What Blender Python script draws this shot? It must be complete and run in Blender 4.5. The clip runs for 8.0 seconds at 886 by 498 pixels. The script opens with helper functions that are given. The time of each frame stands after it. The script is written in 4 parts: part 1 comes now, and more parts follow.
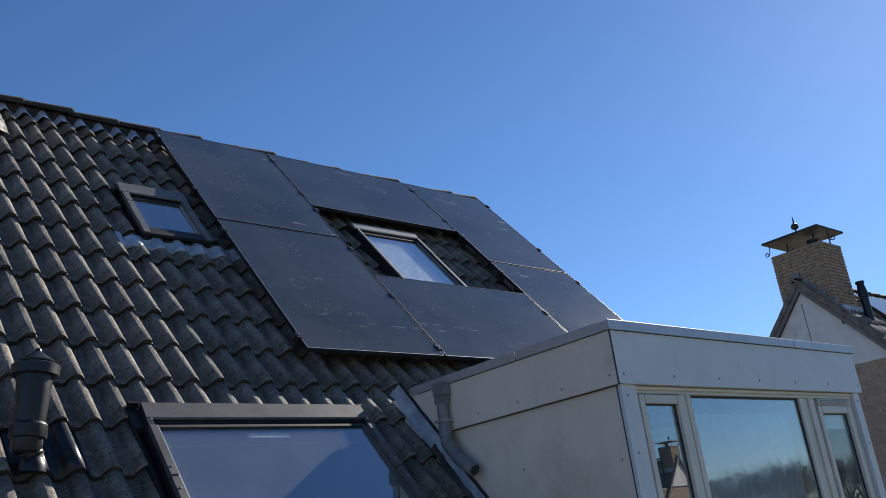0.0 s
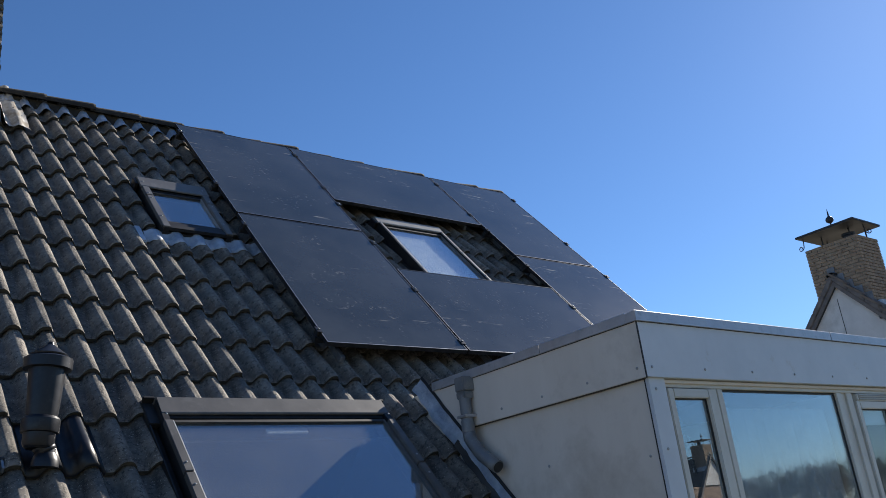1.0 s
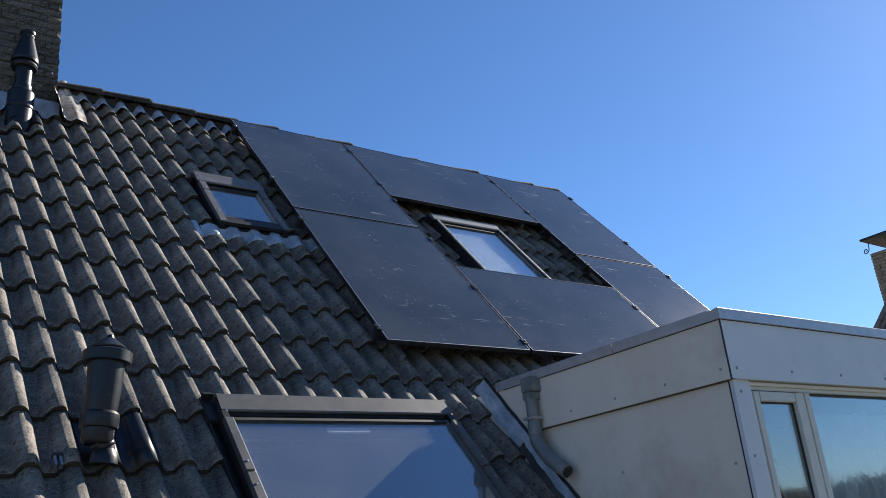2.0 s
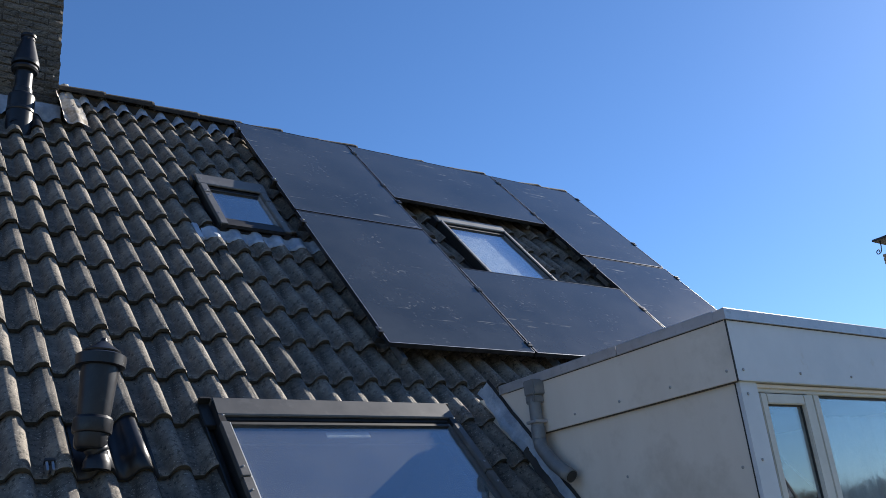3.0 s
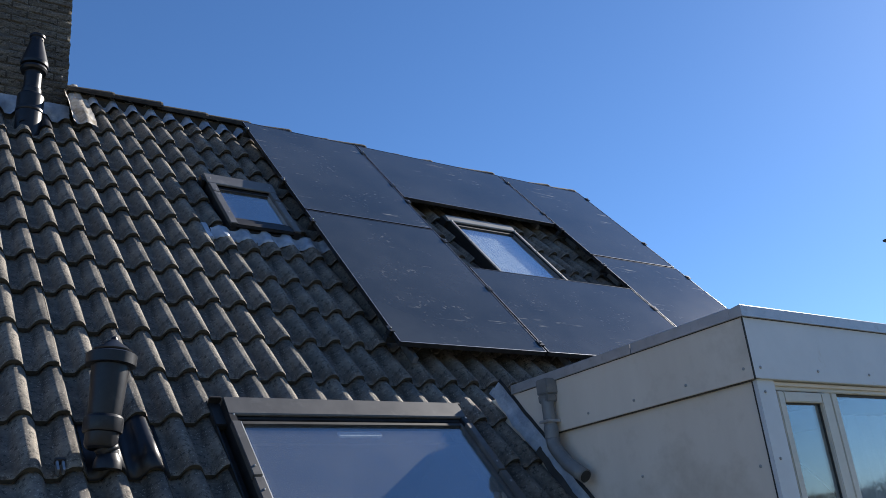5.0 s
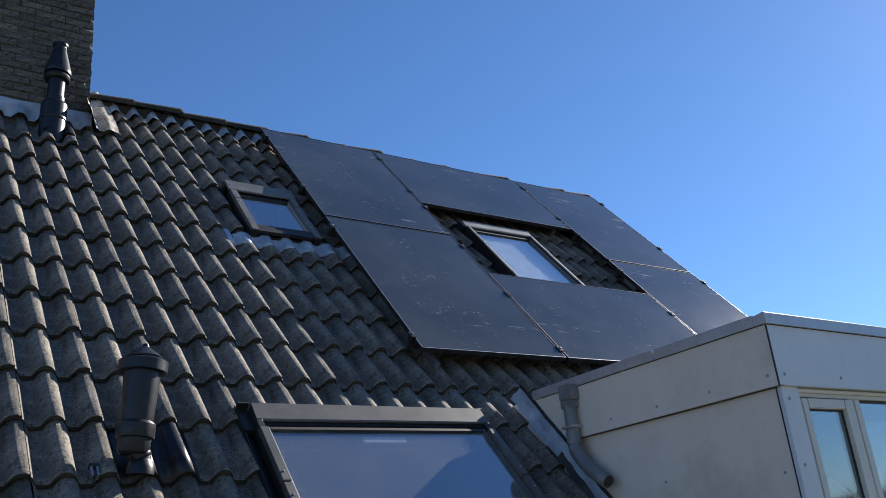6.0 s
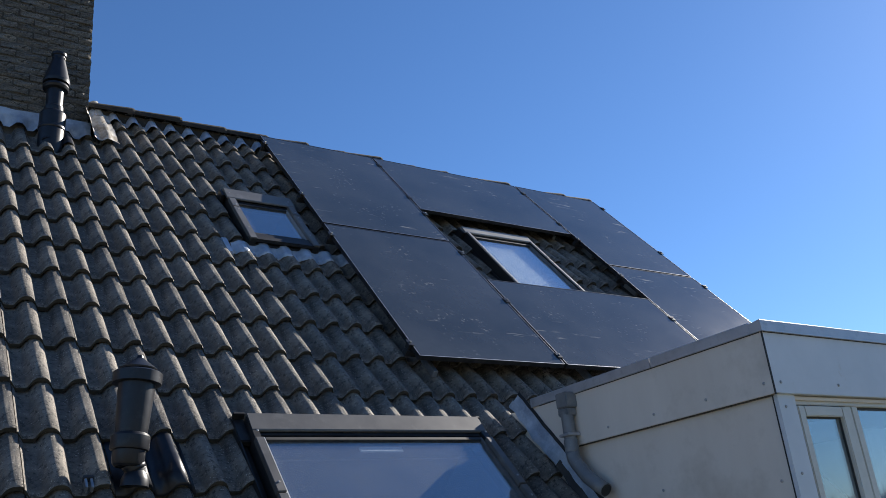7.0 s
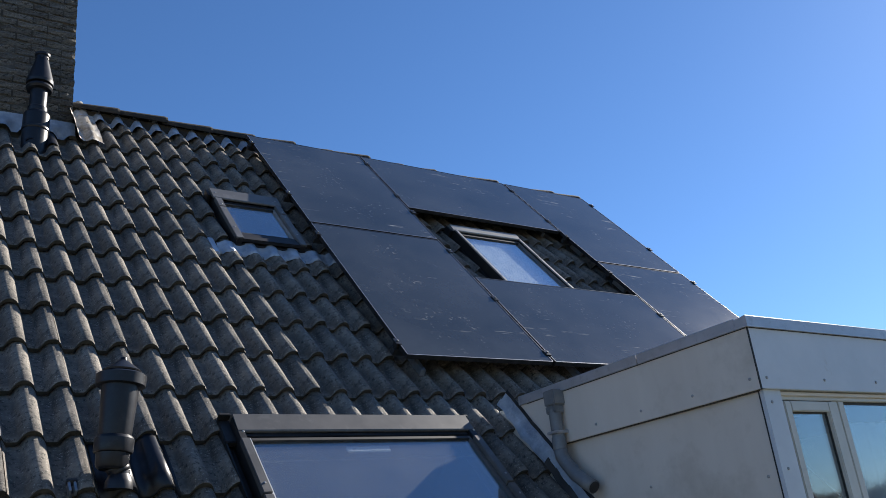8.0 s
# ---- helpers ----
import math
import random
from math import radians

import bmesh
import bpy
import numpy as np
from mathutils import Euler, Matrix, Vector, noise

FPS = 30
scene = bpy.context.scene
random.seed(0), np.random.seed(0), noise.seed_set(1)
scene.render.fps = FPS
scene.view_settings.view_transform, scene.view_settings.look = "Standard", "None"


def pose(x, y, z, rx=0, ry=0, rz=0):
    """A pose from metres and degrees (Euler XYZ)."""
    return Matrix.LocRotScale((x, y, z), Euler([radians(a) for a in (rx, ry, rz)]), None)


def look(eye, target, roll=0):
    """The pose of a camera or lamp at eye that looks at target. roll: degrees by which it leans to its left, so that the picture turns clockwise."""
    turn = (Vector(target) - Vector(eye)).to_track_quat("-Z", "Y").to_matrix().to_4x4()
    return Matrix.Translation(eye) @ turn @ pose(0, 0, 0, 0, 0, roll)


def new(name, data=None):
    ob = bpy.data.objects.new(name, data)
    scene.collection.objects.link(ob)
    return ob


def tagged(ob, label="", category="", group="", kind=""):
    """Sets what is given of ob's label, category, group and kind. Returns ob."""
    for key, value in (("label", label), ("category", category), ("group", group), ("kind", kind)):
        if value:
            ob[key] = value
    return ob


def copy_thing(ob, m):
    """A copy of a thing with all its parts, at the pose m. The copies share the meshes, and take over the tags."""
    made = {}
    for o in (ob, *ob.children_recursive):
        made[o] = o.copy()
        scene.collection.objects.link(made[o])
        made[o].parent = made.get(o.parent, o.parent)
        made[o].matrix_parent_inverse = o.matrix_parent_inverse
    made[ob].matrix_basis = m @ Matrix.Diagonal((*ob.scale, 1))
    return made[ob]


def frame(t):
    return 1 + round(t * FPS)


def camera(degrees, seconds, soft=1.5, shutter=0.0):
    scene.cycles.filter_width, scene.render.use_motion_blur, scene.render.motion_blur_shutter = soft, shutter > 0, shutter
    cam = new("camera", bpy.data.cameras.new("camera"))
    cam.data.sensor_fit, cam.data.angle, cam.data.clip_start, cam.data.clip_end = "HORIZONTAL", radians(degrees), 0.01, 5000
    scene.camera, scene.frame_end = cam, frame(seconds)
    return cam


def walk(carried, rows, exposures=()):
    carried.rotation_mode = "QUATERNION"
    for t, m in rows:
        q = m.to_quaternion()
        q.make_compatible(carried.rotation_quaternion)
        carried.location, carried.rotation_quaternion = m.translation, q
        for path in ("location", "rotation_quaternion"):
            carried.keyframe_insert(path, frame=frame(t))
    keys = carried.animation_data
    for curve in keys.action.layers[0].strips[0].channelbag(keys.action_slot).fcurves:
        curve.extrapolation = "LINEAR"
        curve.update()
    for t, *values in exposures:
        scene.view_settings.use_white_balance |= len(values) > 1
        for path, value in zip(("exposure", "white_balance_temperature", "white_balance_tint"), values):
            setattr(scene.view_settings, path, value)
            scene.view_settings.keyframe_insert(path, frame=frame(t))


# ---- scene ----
cam = camera(54.06, 8.0, soft=0.75)
PATH = [
    (0.0, -2.9218, -4.555, -1.3091, 109.214, 7.035, -40.085),
    (0.5, -2.8709, -4.5187, -1.3111, 109.401, 6.709, -39.37),
    (1.0, -2.7997, -4.4765, -1.3128, 109.365, 6.763, -38.128),
    (1.5, -2.8012, -4.3074, -1.2971, 109.482, 5.929, -36.491),
    (3.0, -2.6836, -4.2223, -1.2747, 110.165, 5.578, -34.654),
    (3.5, -2.6928, -4.1992, -1.2789, 110.244, 5.614, -34.595),
    (4.0, -2.688, -4.1914, -1.2757, 110.305, 5.653, -34.643),
    (5.5, -2.6792, -4.1656, -1.2835, 110.465, 5.52, -33.851),
    (6.0, -2.7704, -4.1686, -1.2681, 110.614, 5.428, -33.636),
    (6.5, -2.7806, -4.1865, -1.2614, 110.708, 5.253, -33.485),
    (7.0, -2.7299, -4.1999, -1.2464, 110.881, 5.652, -33.18),
    (7.5, -2.7072, -4.208, -1.2388, 110.96, 6.192, -33.089),
    (8.0, -2.6974, -4.2052, -1.2429, 110.715, 6.307, -33.521),
]
walk(cam, [(r[0], pose(*r[1:])) for r in PATH], exposures=[(0.0, 1.10, 6150, 10), (1.5, 1.25, 6100, 10), (3.0, 1.38, 6050, 10), (3.5, 1.30, 6050, 10), (8.0, 1.30, 6050, 10)])

# ---- light ----
SUN_EL, SUN_AZ = radians(28.6), radians(77.6)      # azimuth from +y towards +x
SUN_DIR = Vector((math.cos(SUN_EL) * math.sin(SUN_AZ), math.cos(SUN_EL) * math.cos(SUN_AZ), math.sin(SUN_EL)))
world = bpy.data.worlds.new("sky")
scene.world = world
world.use_nodes = True
wn = world.node_tree
sky = wn.nodes.new("ShaderNodeTexSky")
sky.sky_type = "NISHITA"
sky.sun_disc = False
sky.sun_elevation, sky.sun_rotation = SUN_EL, SUN_AZ
sky.air_density, sky.dust_density, sky.ozone_density = 1.0, 0.10, 8.0
wn.nodes["Background"].inputs["Strength"].default_value = 0.0535
wn.links.new(sky.outputs[0], wn.nodes["Background"].inputs["Color"])
sun = new("sun", bpy.data.lights.new("sun", "SUN"))
sun.data.energy, sun.data.angle, sun.data.color = 5.0, radians(0.53), (1.0, 0.89, 0.74)
sun.matrix_world = look(SUN_DIR * 50, (0, 0, 0))

# ---- roof frame: u along the ridge, v up the slope, n out of the roof; n = 0 is the panels' face ----
PITCH = radians(48.98)
CP, SP = math.cos(PITCH), math.sin(PITCH)
ROOF = Matrix(((1, 0, 0, 0), (0, CP, -SP, 0), (0, SP, CP, 0), (0, 0, 0, 1)))
GROUND = -6.2


def rp(u, v, n=0.0):
    return ROOF @ Vector((u, v, n))


# ---- materials ----
def nodes_of(name):
    m = bpy.data.materials.new(name)
    m.use_nodes = True
    t = m.node_tree
    return m, t, t.nodes["Principled BSDF"]


def noise_node(t, scale, detail=4, rough=0.6, coord="Object", stretch=None):
    tc = t.nodes.new("ShaderNodeTexCoord")
    n = t.nodes.new("ShaderNodeTexNoise")
    n.inputs["Scale"].default_value, n.inputs["Detail"].default_value, n.inputs["Roughness"].default_value = scale, detail, rough
    if stretch:
        mp = t.nodes.new("ShaderNodeMapping")
        mp.inputs["Scale"].default_value = stretch
        t.links.new(tc.outputs[coord], mp.inputs["Vector"])
        t.links.new(mp.outputs[0], n.inputs["Vector"])
    else:
        t.links.new(tc.outputs[coord], n.inputs["Vector"])
    return n


def ramp_node(t, src, lo, hi, c0=(0, 0, 0, 1), c1=(1, 1, 1, 1)):
    r = t.nodes.new("ShaderNodeValToRGB")
    r.color_ramp.elements[0].position, r.color_ramp.elements[1].position = lo, hi
    r.color_ramp.elements[0].color, r.color_ramp.elements[1].color = c0, c1
    t.links.new(src, r.inputs[0])
    return r


def mix_node(t, fac, a, b, mode="MIX"):
    m = t.nodes.new("ShaderNodeMix")
    m.data_type, m.blend_type = "RGBA", mode
    for sock, val in ((m.inputs[0], fac), (m.inputs[6], a), (m.inputs[7], b)):
        if hasattr(val, "is_linked"):
            t.links.new(val, sock)
        elif isinstance(val, (int, float)):
            sock.default_value = val
        else:
            sock.default_value = (*val[:3], 1)
    return m.outputs[2]


def bump(t, b, height, strength, dist):
    bp = t.nodes.new("ShaderNodeBump")
    bp.inputs["Strength"].default_value, bp.inputs["Distance"].default_value = strength, dist
    t.links.new(height, bp.inputs["Height"])
    t.links.new(bp.outputs[0], b.inputs["Normal"])


def surface(name, dark, light, scale=6, rough=0.6, metal=0.0, stain=None, stain_scale=1.5, grain=60, grain_bump=0.2,
            dist=0.002, spread=(0.35, 0.65), stain_range=(0.55, 0.75), per_piece=0.0, stretch=None, coord="Object", rough_var=0.1, specular=0.5):
    """A worn surface: two tones, a stain at a second scale, fine relief."""
    m, t, b = nodes_of(name)
    n1 = noise_node(t, scale, 5, 0.62, coord, stretch)
    col = mix_node(t, ramp_node(t, n1.outputs[0], *spread).outputs[0], dark, light)
    if stain:
        n2 = noise_node(t, stain_scale, 6, 0.7, coord)
        col = mix_node(t, ramp_node(t, n2.outputs[0], *stain_range).outputs[0], col, stain)
    if per_piece:
        oi = t.nodes.new("ShaderNodeObjectInfo")
        mr = t.nodes.new("ShaderNodeMapRange")
        mr.inputs[3].default_value, mr.inputs[4].default_value = 1 - per_piece, 1 + per_piece
        t.links.new(oi.outputs["Random"], mr.inputs[0])
        hs = t.nodes.new("ShaderNodeHueSaturation")
        t.links.new(mr.outputs[0], hs.inputs["Value"])
        t.links.new(col, hs.inputs["Color"])
        col = hs.outputs[0]
    t.links.new(col, b.inputs["Base Color"])
    b.inputs["Metallic"].default_value = metal
    b.inputs["Specular IOR Level"].default_value = specular
    g = noise_node(t, grain, 6, 0.65, coord)
    mr = t.nodes.new("ShaderNodeMapRange")
    mr.inputs[3].default_value, mr.inputs[4].default_value = max(0.02, rough - rough_var), min(1, rough + rough_var)
    t.links.new(n1.outputs[0], mr.inputs[0])
    t.links.new(mr.outputs[0], b.inputs["Roughness"])
    if grain_bump:
        bump(t, b, g.outputs[0], grain_bump, dist)
    return m


def tile_material(name, per_piece=0.16):
    """Weathered concrete roof tile: brown grey, pale lichen bloom, dark algae, sandy grain."""
    m, t, b = nodes_of(name)
    n1 = noise_node(t, 5, 6, 0.7, "Object")
    col = mix_node(t, ramp_node(t, n1.outputs[0], 0.35, 0.68).outputs[0], (0.080, 0.074, 0.067), (0.285, 0.252, 0.209))
    n2 = noise_node(t, 34, 6, 0.8)
    col = mix_node(t, ramp_node(t, n2.outputs[0], 0.52, 0.60).outputs[0], col, (0.05, 0.047, 0.042))
    n3 = noise_node(t, 95, 3, 0.6)
    col = mix_node(t, ramp_node(t, n3.outputs[0], 0.61, 0.70).outputs[0], col, (0.40, 0.375, 0.32))
    oi = t.nodes.new("ShaderNodeObjectInfo")
    mr = t.nodes.new("ShaderNodeMapRange")
    mr.inputs[3].default_value, mr.inputs[4].default_value = 1 - per_piece, 1 + per_piece
    t.links.new(oi.outputs["Random"], mr.inputs[0])
    hs = t.nodes.new("ShaderNodeHueSaturation")
    t.links.new(mr.outputs[0], hs.inputs["Value"])
    t.links.new(col, hs.inputs["Color"])
    t.links.new(hs.outputs[0], b.inputs["Base Color"])
    b.inputs["Roughness"].default_value = 0.82
    g = noise_node(t, 130, 5, 0.7)
    g2 = noise_node(t, 14, 4, 0.6)
    add = t.nodes.new("ShaderNodeMath")
    add.operation = "ADD"
    t.links.new(g.outputs[0], add.inputs[0])
    t.links.new(g2.outputs[0], add.inputs[1])
    bump(t, b, add.outputs[0], 0.8, 0.007)
    return m


def glass_material(name, mirror=0.3, tint=(0.8, 0.86, 0.88), dust=0.05, dust_colour=(0.5, 0.5, 0.48), rough=0.0):
    """Double glazing: clear, mirrored by its four faces, with a thin film of dust."""
    m, t, b = nodes_of(name)
    t.nodes.remove(b)
    out = t.nodes["Material Output"]
    tr = t.nodes.new("ShaderNodeBsdfTransparent")
    tr.inputs[0].default_value = (*tint, 1)
    gl = t.nodes.new("ShaderNodeBsdfGlossy")
    gl.inputs["Roughness"].default_value = rough
    gl.inputs["Color"].default_value = (0.95, 0.97, 1, 1)
    lw = t.nodes.new("ShaderNodeLayerWeight")
    fr = t.nodes.new("ShaderNodeMath")
    fr.operation = "POWER"
    fr.inputs[1].default_value = 5.0
    t.links.new(lw.outputs["Facing"], fr.inputs[0])
    mul = t.nodes.new("ShaderNodeMath")
    mul.operation, mul.use_clamp = "MULTIPLY_ADD", True
    mul.inputs[1].default_value, mul.inputs[2].default_value = 1.6, mirror
    t.links.new(fr.outputs[0], mul.inputs[0])
    mx = t.nodes.new("ShaderNodeMixShader")
    t.links.new(mul.outputs[0], mx.inputs[0])
    t.links.new(tr.outputs[0], mx.inputs[1])
    t.links.new(gl.outputs[0], mx.inputs[2])
    df = t.nodes.new("ShaderNodeBsdfDiffuse")
    df.inputs[0].default_value = (*dust_colour, 1)
    n = noise_node(t, 4, 5, 0.7)
    mr = t.nodes.new("ShaderNodeMapRange")
    mr.inputs[3].default_value, mr.inputs[4].default_value = dust * 0.5, dust * 1.5
    t.links.new(n.outputs[0], mr.inputs[0])
    mx2 = t.nodes.new("ShaderNodeMixShader")
    t.links.new(mr.outputs[0], mx2.inputs[0])
    t.links.new(mx.outputs[0], mx2.inputs[1])
    t.links.new(df.outputs[0], mx2.inputs[2])
    t.links.new(mx2.outputs[0], out.inputs[0])
    return m


def panel_glass_material():
    """Black solar glass with a dust film, dried streaks and specks, different on each panel."""
    m, t, b = nodes_of("solar_glass")
    tc = t.nodes.new("ShaderNodeTexCoord")
    oi = t.nodes.new("ShaderNodeObjectInfo")
    sc = t.nodes.new("ShaderNodeVectorMath")
    sc.operation = "SCALE"
    sc.inputs[0].default_value = (37.0, 23.0, 11.0)
    t.links.new(oi.outputs["Random"], sc.inputs["Scale"])
    ad = t.nodes.new("ShaderNodeVectorMath")
    ad.operation = "ADD"
    t.links.new(tc.outputs["Object"], ad.inputs[0])
    t.links.new(sc.outputs[0], ad.inputs[1])

    def field(scale, detail, rough, stretch=(1, 1, 1), turn=0.0):
        mp = t.nodes.new("ShaderNodeMapping")
        mp.inputs["Scale"].default_value = stretch
        mp.inputs["Rotation"].default_value = (0, 0, turn)
        n = t.nodes.new("ShaderNodeTexNoise")
        n.inputs["Scale"].default_value, n.inputs["Detail"].default_value, n.inputs["Roughness"].default_value = scale, detail, rough
        t.links.new(ad.outputs[0], mp.inputs["Vector"])
        t.links.new(mp.outputs[0], n.inputs["Vector"])
        return n.outputs[0]

    def times(x, y):
        mu = t.nodes.new("ShaderNodeMath")
        mu.operation = "MULTIPLY"
        for sock, val in zip(mu.inputs, (x, y)):
            if isinstance(val, float):
                sock.default_value = val
            else:
                t.links.new(val, sock)
        return mu.outputs[0]

    cloud = field(1.3, 5, 0.65)
    col = mix_node(t, ramp_node(t, cloud, 0.3, 0.7).outputs[0], (0.030, 0.035, 0.038), (0.064, 0.069, 0.072))
    streak = times(ramp_node(t, field(1.0, 4, 0.6, (2.2, 26.0, 1.0), 0.16), 0.63, 0.68).outputs[0], ramp_node(t, field(2.1, 3, 0.6), 0.53, 0.61).outputs[0])
    col = mix_node(t, times(streak, 0.7), col, (0.45, 0.42, 0.36))
    speck = times(ramp_node(t, field(30, 4, 0.65), 0.59, 0.66).outputs[0], ramp_node(t, field(3.1, 3, 0.6), 0.53, 0.64).outputs[0])
    col = mix_node(t, times(speck, 0.28), col, (0.5, 0.47, 0.42))
    t.links.new(col, b.inputs["Base Color"])
    mr = t.nodes.new("ShaderNodeMapRange")
    mr.inputs[3].default_value, mr.inputs[4].default_value = 0.10, 0.16
    t.links.new(cloud, mr.inputs[0])
    t.links.new(mr.outputs[0], b.inputs["Roughness"])
    b.inputs["IOR"].default_value = 1.5
    bump(t, b, field(160, 3, 0.6), 0.03, 0.001)
    return m


def rustic_brick_material():
    """Dark hand-moulded brick: torn, creased faces with pale grains, each brick a little different."""
    m, t, b = nodes_of("rustic_brown_brick")
    n1 = noise_node(t, 12, 6, 0.75, stretch=(1.0, 1.0, 2.6))
    col = mix_node(t, ramp_node(t, n1.outputs[0], 0.34, 0.66).outputs[0], (0.12, 0.115, 0.10), (0.36, 0.335, 0.285))
    n2 = noise_node(t, 26, 5, 0.75, stretch=(1.0, 1.0, 3.0))
    col = mix_node(t, ramp_node(t, n2.outputs[0], 0.53, 0.59).outputs[0], col, (0.050, 0.048, 0.041))
    n3 = noise_node(t, 60, 3, 0.6)
    col = mix_node(t, ramp_node(t, n3.outputs[0], 0.64, 0.69).outputs[0], col, (0.42, 0.40, 0.36))
    oi = t.nodes.new("ShaderNodeObjectInfo")
    mr = t.nodes.new("ShaderNodeMapRange")
    mr.inputs[3].default_value, mr.inputs[4].default_value = 0.72, 1.35
    t.links.new(oi.outputs["Random"], mr.inputs[0])
    hs = t.nodes.new("ShaderNodeHueSaturation")
    t.links.new(mr.outputs[0], hs.inputs["Value"])
    t.links.new(col, hs.inputs["Color"])
    t.links.new(hs.outputs[0], b.inputs["Base Color"])
    b.inputs["Roughness"].default_value = 0.93
    add = t.nodes.new("ShaderNodeMath")
    add.operation = "ADD"
    t.links.new(n1.outputs[0], add.inputs[0])
    t.links.new(n2.outputs[0], add.inputs[1])
    bump(t, b, add.outputs[0], 1.0, 0.05)
    return m


M_TILE = tile_material("concrete_tile")
M_TILE_FAR = tile_material("concrete_tile_field", 0.0)
M_TILE_DARK = surface("dark_neighbour_tile", (0.12, 0.105, 0.098), (0.20, 0.175, 0.16), 6, 0.75, grain=60, grain_bump=0.4, dist=0.004)
# dark lip colour: algae together with the shade under the tile's edge
M_ALGAE_SHADE = surface("algae_and_shade_on_tile_edge", (0.026, 0.026, 0.022), (0.066, 0.060, 0.048), 22, 0.9, stain=(0.09, 0.08, 0.06), stain_scale=40, stain_range=(0.64, 0.72), grain=110, grain_bump=0.5, dist=0.004)
M_RIDGE = surface("ridge_tile", (0.014, 0.013, 0.012), (0.040, 0.035, 0.029), 9, 0.9, stain=(0.15, 0.125, 0.07), stain_scale=18, stain_range=(0.60, 0.72), grain=90, grain_bump=0.5, dist=0.004, per_piece=0.2)
M_PANEL = panel_glass_material()
M_BLACK_ALU = surface("black_anodised", (0.045, 0.045, 0.047), (0.08, 0.08, 0.082), 12, 0.3, 0.7, grain_bump=0.0)
M_ALU = surface("bare_aluminium", (0.45, 0.45, 0.46), (0.62, 0.62, 0.63), 20, 0.35, 0.9, grain_bump=0.05)
M_LEAD = surface("weathered_lead", (0.25, 0.30, 0.38), (0.44, 0.50, 0.58), 9, 0.5, 0.2, stain=(0.62, 0.66, 0.71), stain_scale=5, grain=16, grain_bump=0.8, dist=0.012)
M_LEAD_WHITE = surface("sealed_flashing", (0.27, 0.25, 0.22), (0.50, 0.49, 0.46), 10, 0.7, stain=(0.2, 0.17, 0.13), stain_scale=7, stain_range=(0.48, 0.62), grain=30, grain_bump=0.7, dist=0.01)
M_COVER = surface("grey_window_cover", (0.085, 0.083, 0.08), (0.115, 0.112, 0.108), 5, 0.5, 0.15, stain=(0.15, 0.146, 0.138), stain_scale=8, grain=80, grain_bump=0.06)
M_COVER_LIGHT = surface("pale_window_cover", (0.23, 0.226, 0.218), (0.29, 0.286, 0.277), 5, 0.5, 0.0, grain=80, grain_bump=0.06)
M_FLASH = surface("dark_flashing", (0.016, 0.016, 0.017), (0.032, 0.031, 0.03), 8, 0.5, 0.3, grain_bump=0.1)
M_SASH = surface("sunlit_sash_white", (0.62, 0.62, 0.6), (0.72, 0.72, 0.7), 6, 0.4, grain_bump=0.0)
M_GASKET = surface("rubber_gasket", (0.015, 0.015, 0.015), (0.03, 0.03, 0.03), 20, 0.6, grain_bump=0.0)
# indoor dimness is put into this dark colour
M_ROOM = surface("dim_room_board", (0.045, 0.045, 0.05), (0.06, 0.06, 0.065), 2, 0.9, grain_bump=0.0)
M_BLIND = surface("window_blind", (0.74, 0.75, 0.76), (0.82, 0.83, 0.84), 3, 0.8, grain_bump=0.05)
M_GLASS = glass_material("roof_window_glass", 0.255, dust=0.085)
M_GLASS_M = glass_material("blind_window_glass", 0.36, dust=0.06)
M_GLASS_D = glass_material("dormer_glass", 0.21, dust=0.05)
# mirror turned down so that the small right pane looks dark
M_GLASS_LOW_MIRROR = glass_material("low_mirror_dormer_glass", 0.03, dust=0.03)
# cream with the warm bounce light on the dormer's side painted in
M_BOARD_WARM = surface("warm_lit_cream_board", (0.61, 0.54, 0.465), (0.69, 0.62, 0.54), 2.2, 0.55, stain=(0.47, 0.405, 0.33), stain_scale=1.5, stain_range=(0.48, 0.72), grain=40, grain_bump=0.06, stretch=(1, 1, 0.25))
# blue skylight on the dormer's front is put into this paint
M_FASCIA_SKYLIT = surface("skylit_painted_fascia", (0.52, 0.545, 0.585), (0.585, 0.61, 0.65), 3, 0.45, stain=(0.45, 0.43, 0.4), stain_scale=7, stain_range=(0.62, 0.8), grain=50, grain_bump=0.05)
M_TRIM = surface("aluminium_roof_trim", (0.38, 0.38, 0.40), (0.46, 0.46, 0.48), 7, 0.42, 0.5, stain=(0.30, 0.30, 0.31), stain_scale=20, grain=60, grain_bump=0.1)
M_FRAME = surface("painted_window_frame", (0.5, 0.48, 0.43), (0.58, 0.56, 0.51), 5, 0.4, stain=(0.5, 0.49, 0.45), stain_scale=11, stain_range=(0.62, 0.85), grain_bump=0.03)
M_PVC = surface("grey_pvc", (0.13, 0.135, 0.14), (0.18, 0.185, 0.19), 6, 0.42, stain=(0.24, 0.23, 0.21), stain_scale=12, grain_bump=0.05)
M_BLACKPLASTIC = surface("black_plastic", (0.008, 0.009, 0.013), (0.015, 0.017, 0.022), 10, 0.36, stain=(0.03, 0.032, 0.036), stain_scale=14, grain=90, grain_bump=0.05, specular=0.36)
M_BRICK = rustic_brick_material()
M_BRICK_Y = surface("yellow_brick", (0.19, 0.135, 0.092), (0.32, 0.24, 0.165), 9, 0.9, stain=(0.16, 0.12, 0.08), stain_scale=12, grain=60, grain_bump=0.5, dist=0.005, per_piece=0.25)
M_MORTAR = surface("mortar", (0.065, 0.062, 0.054), (0.11, 0.104, 0.092), 20, 0.95, grain=80, grain_bump=0.5)
